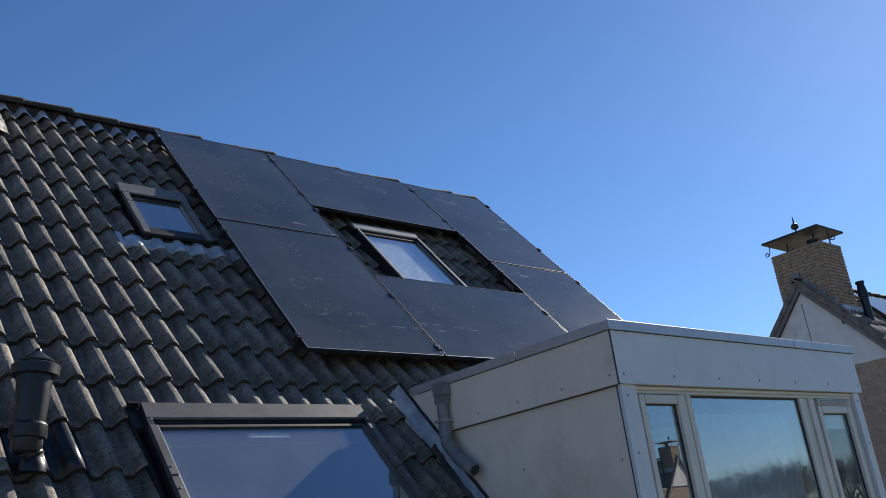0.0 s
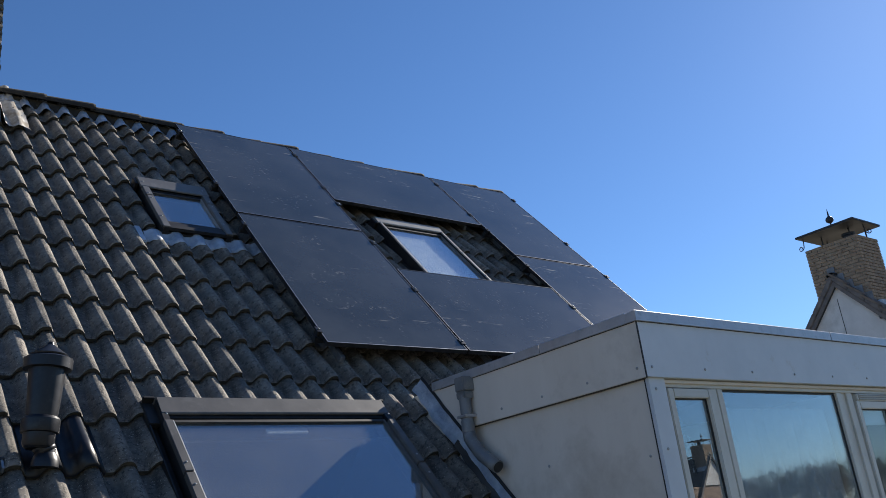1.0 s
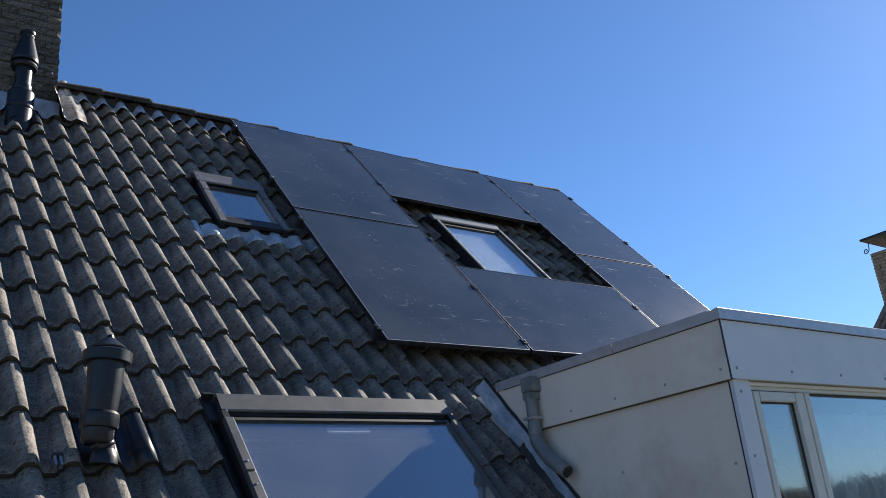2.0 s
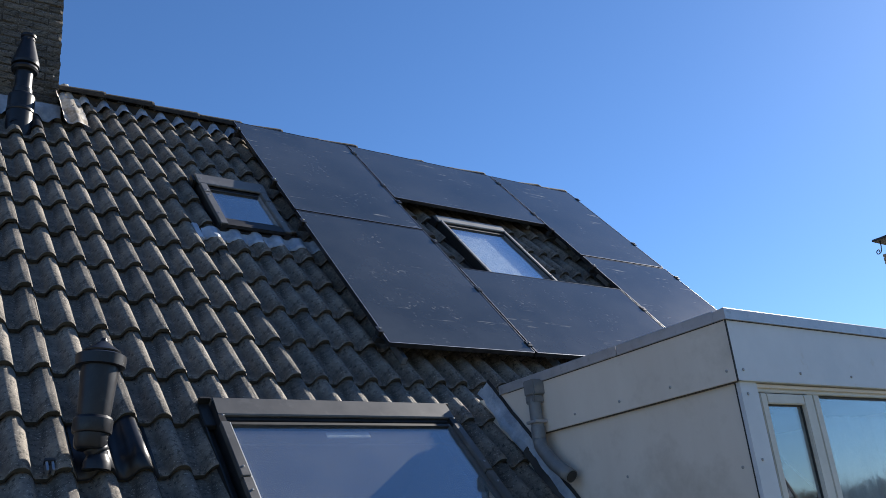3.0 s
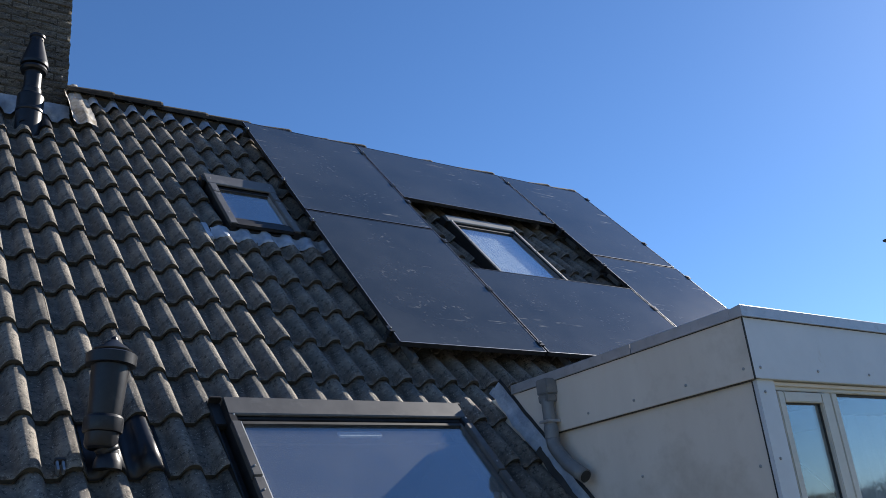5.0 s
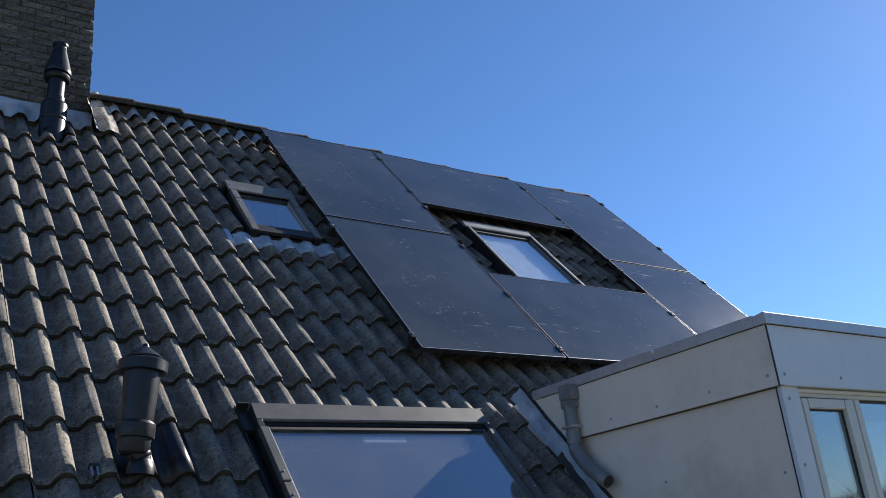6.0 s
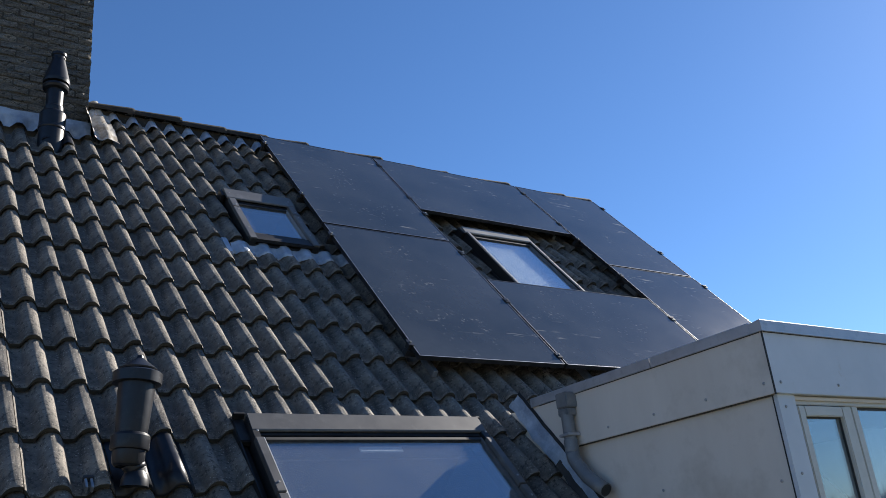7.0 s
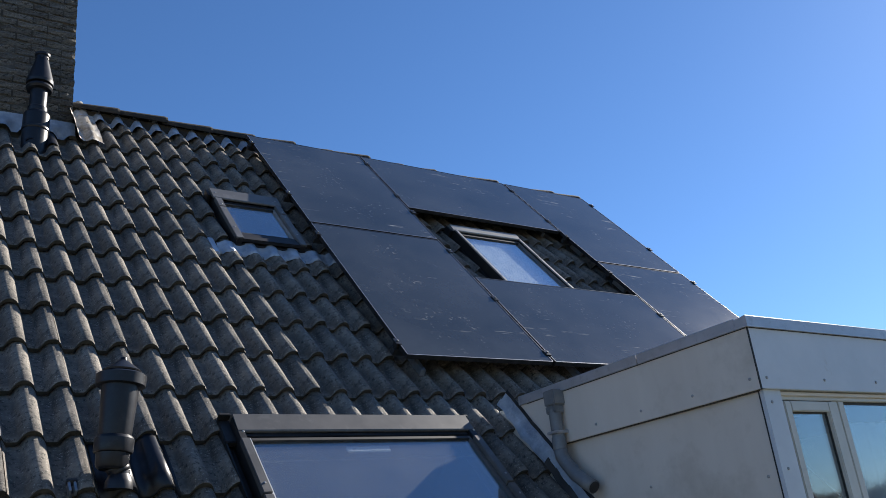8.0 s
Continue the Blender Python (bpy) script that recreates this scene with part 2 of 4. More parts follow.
M_BRICK_R = surface("red_brown_brick", (0.30, 0.205, 0.15), (0.46, 0.33, 0.25), 9, 0.9, stain=(0.22, 0.16, 0.12), stain_scale=12, grain=60, grain_bump=0.5, dist=0.005)
# lighter copy of the grey cover, sunlight on the small window in its tone
M_COVER_SUNLIT = surface("sunlit_grey_window_cover", (0.12, 0.118, 0.114), (0.155, 0.152, 0.147), 5, 0.45, 0.1, stain=(0.22, 0.215, 0.205), stain_scale=8, grain=80, grain_bump=0.06)
M_MORTAR_L = surface("pale_mortar", (0.3, 0.28, 0.25), (0.4, 0.38, 0.34), 20, 0.95, grain=80, grain_bump=0.4)
M_RENDER = surface("white_gable_board", (0.6, 0.59, 0.57), (0.7, 0.69, 0.67), 3, 0.7, stain=(0.5, 0.49, 0.46), stain_scale=2, grain=40, grain_bump=0.08)
M_STEEL = surface("dark_steel", (0.02, 0.02, 0.023), (0.04, 0.04, 0.044), 9, 0.6, 0.0, grain_bump=0.1)
M_BITUMEN = surface("bitumen", (0.04, 0.04, 0.042), (0.07, 0.07, 0.07), 5, 0.85, grain=90, grain_bump=0.4)
M_WOOD_D = surface("under_roof_board", (0.05, 0.045, 0.04), (0.08, 0.07, 0.06), 6, 0.85, grain_bump=0.2)
M_GRASS = surface("lawn", (0.05, 0.07, 0.025), (0.1, 0.11, 0.05), 0.4, 0.95, stain=(0.25, 0.205, 0.15), stain_scale=0.12, stain_range=(0.46, 0.52), grain=8, grain_bump=0.5)
M_BARK = surface("bark", (0.1, 0.085, 0.065), (0.17, 0.145, 0.115), 10, 0.9, grain=30, grain_bump=0.6)
M_TWIG = surface("twigs", (0.11, 0.09, 0.07), (0.19, 0.16, 0.12), 6, 0.9, grain_bump=0.0)
M_LEAD_GREY = surface("dull_lead", (0.15, 0.15, 0.155), (0.27, 0.27, 0.28), 9, 0.6, 0.1, stain=(0.26, 0.26, 0.26), stain_scale=5, grain=25, grain_bump=0.3, dist=0.006)
M_SCREW = surface("screw_steel", (0.3, 0.3, 0.3), (0.42, 0.42, 0.42), 20, 0.4, 0.7, grain_bump=0.0)
M_CURTAIN = surface("net_curtain", (0.6, 0.6, 0.6), (0.72, 0.72, 0.72), 8, 0.9, grain_bump=0.1)


# ---- mesh helpers ----
def mesh_of(name, bm, material, smooth=False):
    me = bpy.data.meshes.new(name)
    bm.to_mesh(me)
    bm.free()
    me.materials.append(material)
    if smooth:
        me.shade_smooth()
    return me


def part(name, bm, material, parent, label="", at=None, smooth=False):
    """Links a bmesh as one mesh object under a thing or under a part."""
    ob = new(name, bm if isinstance(bm, bpy.types.Mesh) else mesh_of(name, bm, material, smooth))
    if at is not None:
        ob.matrix_basis = at
    ob.parent = parent
    if label:
        ob["label"] = label
    return ob


def thing(name, label, category, at=None, group="", kind="", bm=None, material=None, smooth=False):
    ob = new(name, mesh_of(name, bm, material, smooth) if bm else None)
    if at is not None:
        ob.matrix_basis = at
    return tagged(ob, label, category, group, kind)


def box(bm, x0, x1, y0, y1, z0, z1, bevel=0.0):
    """An axis-aligned box, its edges rounded by bevel."""
    r = bmesh.ops.create_cube(bm, size=1.0, matrix=Matrix.LocRotScale(((x0 + x1) / 2, (y0 + y1) / 2, (z0 + z1) / 2), None, (x1 - x0, y1 - y0, z1 - z0)))
    if bevel:
        edges = list({e for v in r["verts"] for e in v.link_edges})
        bmesh.ops.bevel(bm, geom=edges, offset=bevel, segments=2, affect="EDGES")
    return bm


def boxed(x0, x1, y0, y1, z0, z1, bevel=0.0):
    return box(bmesh.new(), x0, x1, y0, y1, z0, z1, bevel)


def prism(profile, x0, x1, axis="x"):
    """A profile of (a, b) pairs swept along one axis; x: (y, z), y: (x, z), z: (x, y)."""
    bm = bmesh.new()
    place = {"x": lambda s, a, b: (s, a, b), "y": lambda s, a, b: (a, s, b), "z": lambda s, a, b: (a, b, s)}[axis]
    r0 = [bm.verts.new(place(x0, a, b)) for a, b in profile]
    r1 = [bm.verts.new(place(x1, a, b)) for a, b in profile]
    n = len(profile)
    for i in range(n):
        bm.faces.new((r0[i], r0[(i + 1) % n], r1[(i + 1) % n], r1[i]))
    bm.faces.new(r0[::-1])
    bm.faces.new(r1)
    bmesh.ops.recalc_face_normals(bm, faces=bm.faces)
    return bm


def lathe(profile, segments=28, cap=True):
    """A turned solid from (radius, height) pairs."""
    bm = bmesh.new()
    rings = [[bm.verts.new((r * math.cos(2 * math.pi * i / segments), r * math.sin(2 * math.pi * i / segments), h)) for i in range(segments)] for r, h in profile]
    for a, b in zip(rings, rings[1:]):
        for i in range(segments):
            j = (i + 1) % segments
            bm.faces.new((a[i], a[j], b[j], b[i]))
    if cap:
        bm.faces.new(rings[0][::-1])
        bm.faces.new(rings[-1])
    for f in bm.faces:
        f.smooth = len(f.verts) == 4
    bm.normal_update()
    for e in bm.edges:
        if len(e.link_faces) == 2 and e.calc_face_angle(0) > 0.38:
            e.smooth = False
    return bm


def tube(points, radius, segments=16):
    """A round tube along a line of points."""
    bm = bmesh.new()
    pts = [Vector(p) for p in points]
    rings = []
    for i, p in enumerate(pts):
        d = (pts[min(i + 1, len(pts) - 1)] - pts[max(i - 1, 0)]).normalized()
        q = d.to_track_quat("Z", "Y")
        rings.append([bm.verts.new(p + q @ Vector((radius * math.cos(a), radius * math.sin(a), 0))) for a in (2 * math.pi * k / segments for k in range(segments))])
    for a, b in zip(rings, rings[1:]):
        for i in range(segments):
            j = (i + 1) % segments
            bm.faces.new((a[i], a[j], b[j], b[i])).smooth = True
    bm.faces.new(rings[0][::-1])
    bm.faces.new(rings[-1])
    bmesh.ops.recalc_face_normals(bm, faces=bm.faces)
    return bm


def screw_mesh(radius, material):
    return mesh_of("screw", lathe([(radius, 0), (radius, radius * 0.4), (radius * 0.7, radius * 0.75), (radius * 0.2, radius * 0.85)], 10), material)


# ---- ground ----
bm = bmesh.new()
bmesh.ops.create_grid(bm, x_segments=8, y_segments=8, size=2500, matrix=Matrix.Translation((0, 0, GROUND)))
thing("ground", "flat lawn of gardens below the houses", "ground", bm=bm, material=M_GRASS, kind="structure")

# ---- own roof ----
ROLL, GAUGE, LIP0, SKEW = 0.1582, 0.354, 0.503, -0.0258
CREST = -0.141                                    # height of the tiles' rolls below the panels' face
RIDGE_Y, RIDGE_Z = 2.50, 2.65
EAVE_V, U0, U1 = -4.3, -7.0, 4.10


def crest_u(v):
    return -1.104 + SKEW * v


SEAM = -0.36 * ROLL                               # the side joint lies on the right flank of every second roll


def tile_profile(x):
    """Height over one tile's width: a narrow flat pan and a broad round roll; 0 at the roll's top."""
    s = ((x / ROLL) % 1.0) - 0.5
    k = abs(s + 0.035) / 0.335
    if k < 0.95:
        return -0.057 * k ** 2.6
    e = min(1.0, (k - 0.95) / 0.16)               # a crisp foot, then the flat pan
    return -0.057 * 0.95 ** 2.6 - 0.008 * (1 - (1 - e) ** 2.0)


def tile_geometry(seg=40):
    """Vertices and faces of one double-roll tile, lip at y = 0, head at y = 0.40, width 2 rolls less the joint; then the count of lip faces."""
    vs, fs = [], []
    n = seg + 1
    xs = [SEAM + 0.0025 + i / seg * (2 * ROLL - 0.0055) for i in range(n)]
    edge = [0.004 * max(0.0, 1 - (xs[-1] - x) / 0.02) - 0.003 * max(0.0, 1 - (x - xs[0]) / 0.02) for x in xs]   # the cover roll stands a little proud
    rows = ((0.0, 0.031), (0.006, 0.035), (0.20, 0.018), (0.415, -0.006))
    for y, lift in rows:
        for x, up in zip(xs, edge):
            vs.append((x, y, tile_profile(x) + lift + up))
    for r in range(3):
        for i in range(seg):
            a = r * n + i
            fs.append((a, a + 1, a + n + 1, a + n))
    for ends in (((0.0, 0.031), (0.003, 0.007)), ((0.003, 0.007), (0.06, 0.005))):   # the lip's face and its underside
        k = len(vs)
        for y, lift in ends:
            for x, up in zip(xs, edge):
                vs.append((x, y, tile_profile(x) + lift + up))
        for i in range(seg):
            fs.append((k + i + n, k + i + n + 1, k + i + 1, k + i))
    k = len(vs)                                   # thickness along the side joint
    for y, lift in (rows[0], rows[2], rows[3]):
        for drop in (0, -0.014):
            vs.append((xs[-1], y, tile_profile(xs[-1]) + lift + edge[-1] + drop))
    for r in range(2):
        a = k + 2 * r
        fs.append((a, a + 1, a + 3, a + 2))
    return vs, fs


TILE_V, TILE_F = tile_geometry()
LIP = set(TILE_F[120:200])                        # the drip edge and its underside: algae and the lip's shade in one dark colour


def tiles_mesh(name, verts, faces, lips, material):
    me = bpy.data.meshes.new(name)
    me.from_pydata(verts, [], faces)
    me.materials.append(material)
    me.materials.append(M_ALGAE_SHADE)
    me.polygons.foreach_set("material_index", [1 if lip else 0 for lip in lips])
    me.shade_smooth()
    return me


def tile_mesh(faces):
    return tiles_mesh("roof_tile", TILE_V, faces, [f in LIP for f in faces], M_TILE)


# windows in the roof: u0, u1, v bottom, v top
BIG = (-1.20, 0.15, -1.95, -0.50)
SMALL = (-0.620, -0.095, 1.48, 2.275)
MIDDLE = (1.540, 2.275, 1.10, 2.24)
HOLES = [(*BIG, 0.045), (*SMALL, 0.02), (*MIDDLE, 0.03)]
DORMER_X0, DORMER_X1, DORMER_Y = 0.503, 3.127, -1.951
CHIM = (-2.70, -1.492, 2.10, 3.1)                  # chimney: x0, x1, y0, y1


def deck_pieces():
    """The roof's deck as strips round the openings, in the roof frame."""
    us = sorted({U0, U1, *[h[0] + 0.05 for h in HOLES], *[h[1] - 0.05 for h in HOLES], DORMER_X0 + 0.1, DORMER_X1 - 0.1})
    vs = sorted({EAVE_V, 3.66, *[h[2] + 0.05 for h in HOLES], *[h[3] - 0.05 for h in HOLES], -2.8, -0.75})
    bm = bmesh.new()
    for a, b in zip(us, us[1:]):
        for c, d in zip(vs, vs[1:]):
            cu, cv = (a + b) / 2, (c + d) / 2
            if any(h[0] < cu < h[1] and h[2] < cv < h[3] for h in HOLES):
                continue
            if DORMER_X0 < cu < DORMER_X1 and -2.8 < cv < -0.75:
                continue
            box(bm, a, b, c, d, -0.37, -0.232)
    bmesh.ops.remove_doubles(bm, verts=bm.verts, dist=0.0005)
    return bm


roof = thing("roof", "steep roof slope of weathered grey-brown concrete tiles", "roof", ROOF, kind="structure", bm=deck_pieces(), material=M_WOOD_D)

# tiles: those near the camera's side as pieces, the rest joined
TILE_ME = tile_mesh(TILE_F)
rng = random.Random(4)


def holed(u, v):
    return any(h[0] - h[4] < u < h[1] + h[4] and h[2] - 0.02 < v < h[3] + 0.0 for h in HOLES) or \
        (DORMER_X0 + 0.06 < u < DORMER_X1 - 0.06 and -2.9 < v < -0.35) or (u < CHIM[1] - 0.03 and u > CHIM[0] + 0.03 and v > 2.97)


field_v, field_f, field_lip = [], [], []
pieces = []
for course in range(-13, 9):
    v = LIP0 + GAUGE * course
    for col in range(-18, 24):
        u = crest_u(v) - 2.5 * ROLL + 2 * ROLL * col
        if u < U0 - 0.1 or u > U1:
            continue
        inside = [holed(u + x, v + y) for x in (-0.05, 0.03, 0.10, 0.18, 0.25) for y in (0.01, 0.12, 0.22, 0.33)]
        if all(inside):
            continue
        m = Matrix.Translation((u, v, CREST + rng.uniform(-0.003, 0.003))) @ Matrix.Rotation(rng.uniform(-0.007, 0.007), 4, "Z") @ Matrix.Rotation(rng.uniform(-0.008, 0.008), 4, "Y") @ Matrix.Rotation(rng.uniform(-0.006, 0.006), 4, "X")
        near = (-2.75 < u < 0.8 and v > -1.75) or (1.0 < u < 2.9 and 0.9 < v < 2.4)
        faces = TILE_F
        if any(inside):
            def gone(f):
                c = sum((Vector(TILE_V[i]) for i in f), Vector()) / len(f)
                return holed(u + c.x, v + c.y)
            faces = [f for f in TILE_F if not gone(f)]
            if not faces:
                continue
        if near:
            pieces.append((m, None if faces is TILE_F else faces))
        else:
            k = len(field_v)
            field_v += [m @ Vector(p) for p in TILE_V]
            field_f += [tuple(i + k for i in f) for f in faces]
            field_lip += [f in LIP for f in faces]


def place_tiles():
    for m, faces in pieces:
        part("roof_tile", TILE_ME if faces is None else tile_mesh(faces), None, roof, at=m)
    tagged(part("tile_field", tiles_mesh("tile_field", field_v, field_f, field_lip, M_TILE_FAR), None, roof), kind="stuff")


# back slope and house body below
bm = prism([(RIDGE_Y + 0.02, RIDGE_Z - 0.22), (RIDGE_Y + 5.6, RIDGE_Z - 0.22 - 5.58 * SP / CP), (RIDGE_Y + 5.6, RIDGE_Z - 0.4 - 5.58 * SP / CP), (RIDGE_Y + 0.02, RIDGE_Z - 0.4)], U0, U1)
thing("back_roof", "back slope of the tiled roof", "roof", bm=bm, material=M_TILE_FAR, kind="structure")
bm = boxed(U0 + 0.1, U1 - 0.1, -2.55, 7.4, GROUND, -3.62)
thing("house_wall", "brick storey below the roof", "wall", bm=bm, material=M_BRICK_Y, kind="structure")


# ---- ridge tiles ----
def ridge_mesh():
    bm = bmesh.new()
    seg, rows = 12, ((0.0, 1.06), (0.02, 1.10), (0.12, 1.02), (0.44, 0.80))
    rings = []
    for x, s in rows:
        rings.append([bm.verts.new((x, 0.105 * s * math.cos(a), 0.036 + 0.069 * s * math.sin(a))) for a in (math.pi * (-0.08 + 1.16 * i / seg) for i in range(seg + 1))])
        rings[-1] += [bm.verts.new((x, 0.088 * s * math.cos(a), 0.036 + 0.052 * s * math.sin(a))) for a in (math.pi * (1.08 - 1.16 * i / seg) for i in range(seg + 1))]
    n = len(rings[0])
    for a, b in zip(rings, rings[1:]):
        for i in range(n):
            bm.faces.new((a[i], b[i], b[(i + 1) % n], a[(i + 1) % n]))
    bm.faces.new(rings[0])
    bm.faces.new(rings[-1][::-1])
    bmesh.ops.recalc_face_normals(bm, faces=bm.faces)
    return mesh_of("ridge_tile", bm, M_RIDGE, False)


ridge = thing("ridge", "row of lichen-grown half-round ridge tiles", "ridge", kind="structure", at=pose(0, RIDGE_Y, RIDGE_Z - 0.015), bm=boxed(U0, U1, -0.05, 0.05, -0.16, 0.03), material=M_RIDGE)
RIDGE_ME = ridge_mesh()
x = CHIM[1] + 0.0
while x < U1 - 0.3:
    part("ridge_tile", RIDGE_ME, None, ridge, at=pose(x + 0.42, rng.uniform(-0.008, 0.008), rng.uniform(-0.012, 0.012), rng.uniform(-3, 3), rng.uniform(-1.2, 1.2), 180 + rng.uniform(-1, 1)))
    x += 0.40
# lead saddles under the ridge, dressed over each roll
lead = thing("ridge_flashing", "lead strip dressed over the rolls under the ridge", "flashing", ROOF, kind="structure")
n_roll = 0
u = crest_u(3.6) - 2 * ROLL - 0.03
while u < 4.2:
    bm = bmesh.new()
    g = [[bm.verts.new((u + ROLL * (i / 10 - 0.5), v0 + (0.012 * math.sin(i * 1.3 + n_roll) if j == 0 else 0), CREST + 0.040 + tile_profile(ROLL * (i / 10)) * 0.94)) for i in range(11)] for j, v0 in enumerate((3.465, 3.53, 3.76))]
    for a, b in zip(g, g[1:]):
        for i in range(10):
            bm.faces.new((a[i], a[i + 1], b[i + 1], b[i])).smooth = True
    part("lead_fold", bm, M_LEAD, lead)
    u += ROLL
    n_roll += 1


# ---- solar panels ----
PW, PL, GAP = 1.134, 1.734, 0.02


def solar_panel(u, v, w, h):
    """One framed module lying in the roof frame, its glass face at n = 0."""
    ob = thing("solar_panel", "all-black framed solar panel with dust streaks on its glass", "solar panel", ROOF @ pose(u, v, 0), group="solar panels on the roof")
    part("glass", boxed(0.010, w - 0.010, 0.010, h - 0.010, -0.006, -0.0015), M_PANEL, ob)
    fr = 0.011
    for x0, x1, y0, y1 in ((0, fr, 0, h), (w - fr, w, 0, h), (fr, w - fr, 0, fr), (fr, w - fr, h - fr, h)):
        part("frame_bar", boxed(x0, x1, y0, y1, -0.032, 0.0, 0.0012), M_BLACK_ALU, ob)
    # bright strips stand in for light caught by the frame's edges
    for x0, x1, y0, y1 in ((0.0, 0.004, 0.004, h - 0.004), (w - 0.003, w, 0.004, h - 0.004), (0.004, w - 0.004, 0.0, 0.0045)):
        part("worn_edge", boxed(x0, x1, y0, y1, 0.0, 0.0009), M_ALU, ob, "bright strip painted as light along the frame edge")
    part("back_sheet", boxed(0.011, w - 0.011, 0.011, h - 0.011, -0.012, -0.008), M_GASKET, ob)
    part("junction_box", boxed(w / 2 - 0.05, w / 2 + 0.05, h * 0.8, h * 0.8 + 0.06, -0.03, -0.012, 0.003), M_GASKET, ob)
    return ob


U_COL = (0.0, PW + GAP, PW + PL + 2 * GAP)
H_ALL = 2 * PL + GAP
for cu in (U_COL[0], U_COL[2]):
    solar_panel(cu, 0, PW, PL)
    solar_panel(cu, PL + GAP, PW, PL)
solar_panel(U_COL[1], 0, PL, PW)
solar_panel(U_COL[1], H_ALL - PW, PL, PW)


def clamp(u, v, mid):
    ob = thing("panel_clamp", "small black clamp holding the panel edge to its rail", "clamp", ROOF @ pose(u, v, 0), group="panel clamps")
    w = 0.022 if mid else 0.02
    part("jaw", boxed(-w, w, -0.03, 0.03, 0.0005, 0.007, 0.002), M_BLACK_ALU, ob)
    part("block", boxed(-0.008, 0.008, -0.022, 0.022, -0.04, 0.001), M_FLASH, ob)
    part("bolt", lathe([(0.0075, 0.007), (0.0075, 0.014), (0.006, 0.0155)], 6), M_SCREW, ob)
    return ob


V_PORTRAIT = (0.13, 1.555, 2.25, 3.30)
for v in V_PORTRAIT:
    clamp(-0.010, v, False)
    clamp(U_COL[2] + PW + 0.010, v, False)
for v in (0.10, 0.81, 2.585, 3.30):
    clamp(PW + GAP / 2, v, True)
    clamp(U_COL[2] - GAP / 2, v, True)
for v in (1.545, 2.25):
    clamp(PW + 0.010, v, False)
    clamp(U_COL[2] - 0.010, v, False)


def mounting_rail(u0, u1, v):
    ob = thing("mounting_rail", "black aluminium rail under the solar panels", "rail", ROOF @ pose(0, v, 0), group="mounting rails")
    part("bar", boxed(u0, u1, -0.019, 0.019, -0.072, -0.034, 0.002), M_BLACK_ALU, ob)
    for e in (u0, u1):
        part("end_cap", boxed(e - 0.004, e + 0.004, -0.0195, 0.0195, -0.0725, -0.0335, 0.001), M_GASKET, ob)
    n = max(2, round((u1 - u0) / 0.96))
    for i in range(n):
        u = u0 + 0.15 + (u1 - u0 - 0.3) * i / (n - 1)
        part("roof_hook", boxed(u - 0.017, u + 0.017, -0.16, 0.012, -0.115, -0.0725, 0.002), M_ALU, ob, "bright aluminium roof hook")
    return ob


for v in (0.11, 3.30):
    mounting_rail(-0.03, U_COL[2] + PW + 0.03, v)
for v in (1.55, 2.25):
    mounting_rail(-0.03, PW + 0.03, v)
    mounting_rail(U_COL[2] - 0.03, U_COL[2] + PW + 0.03, v)
for v in (0.81, 2.585):
    mounting_rail(PW - 0.01, U_COL[2] + 0.01, v)


# ---- roof windows ----
SCREW = screw_mesh(0.006, M_SCREW)


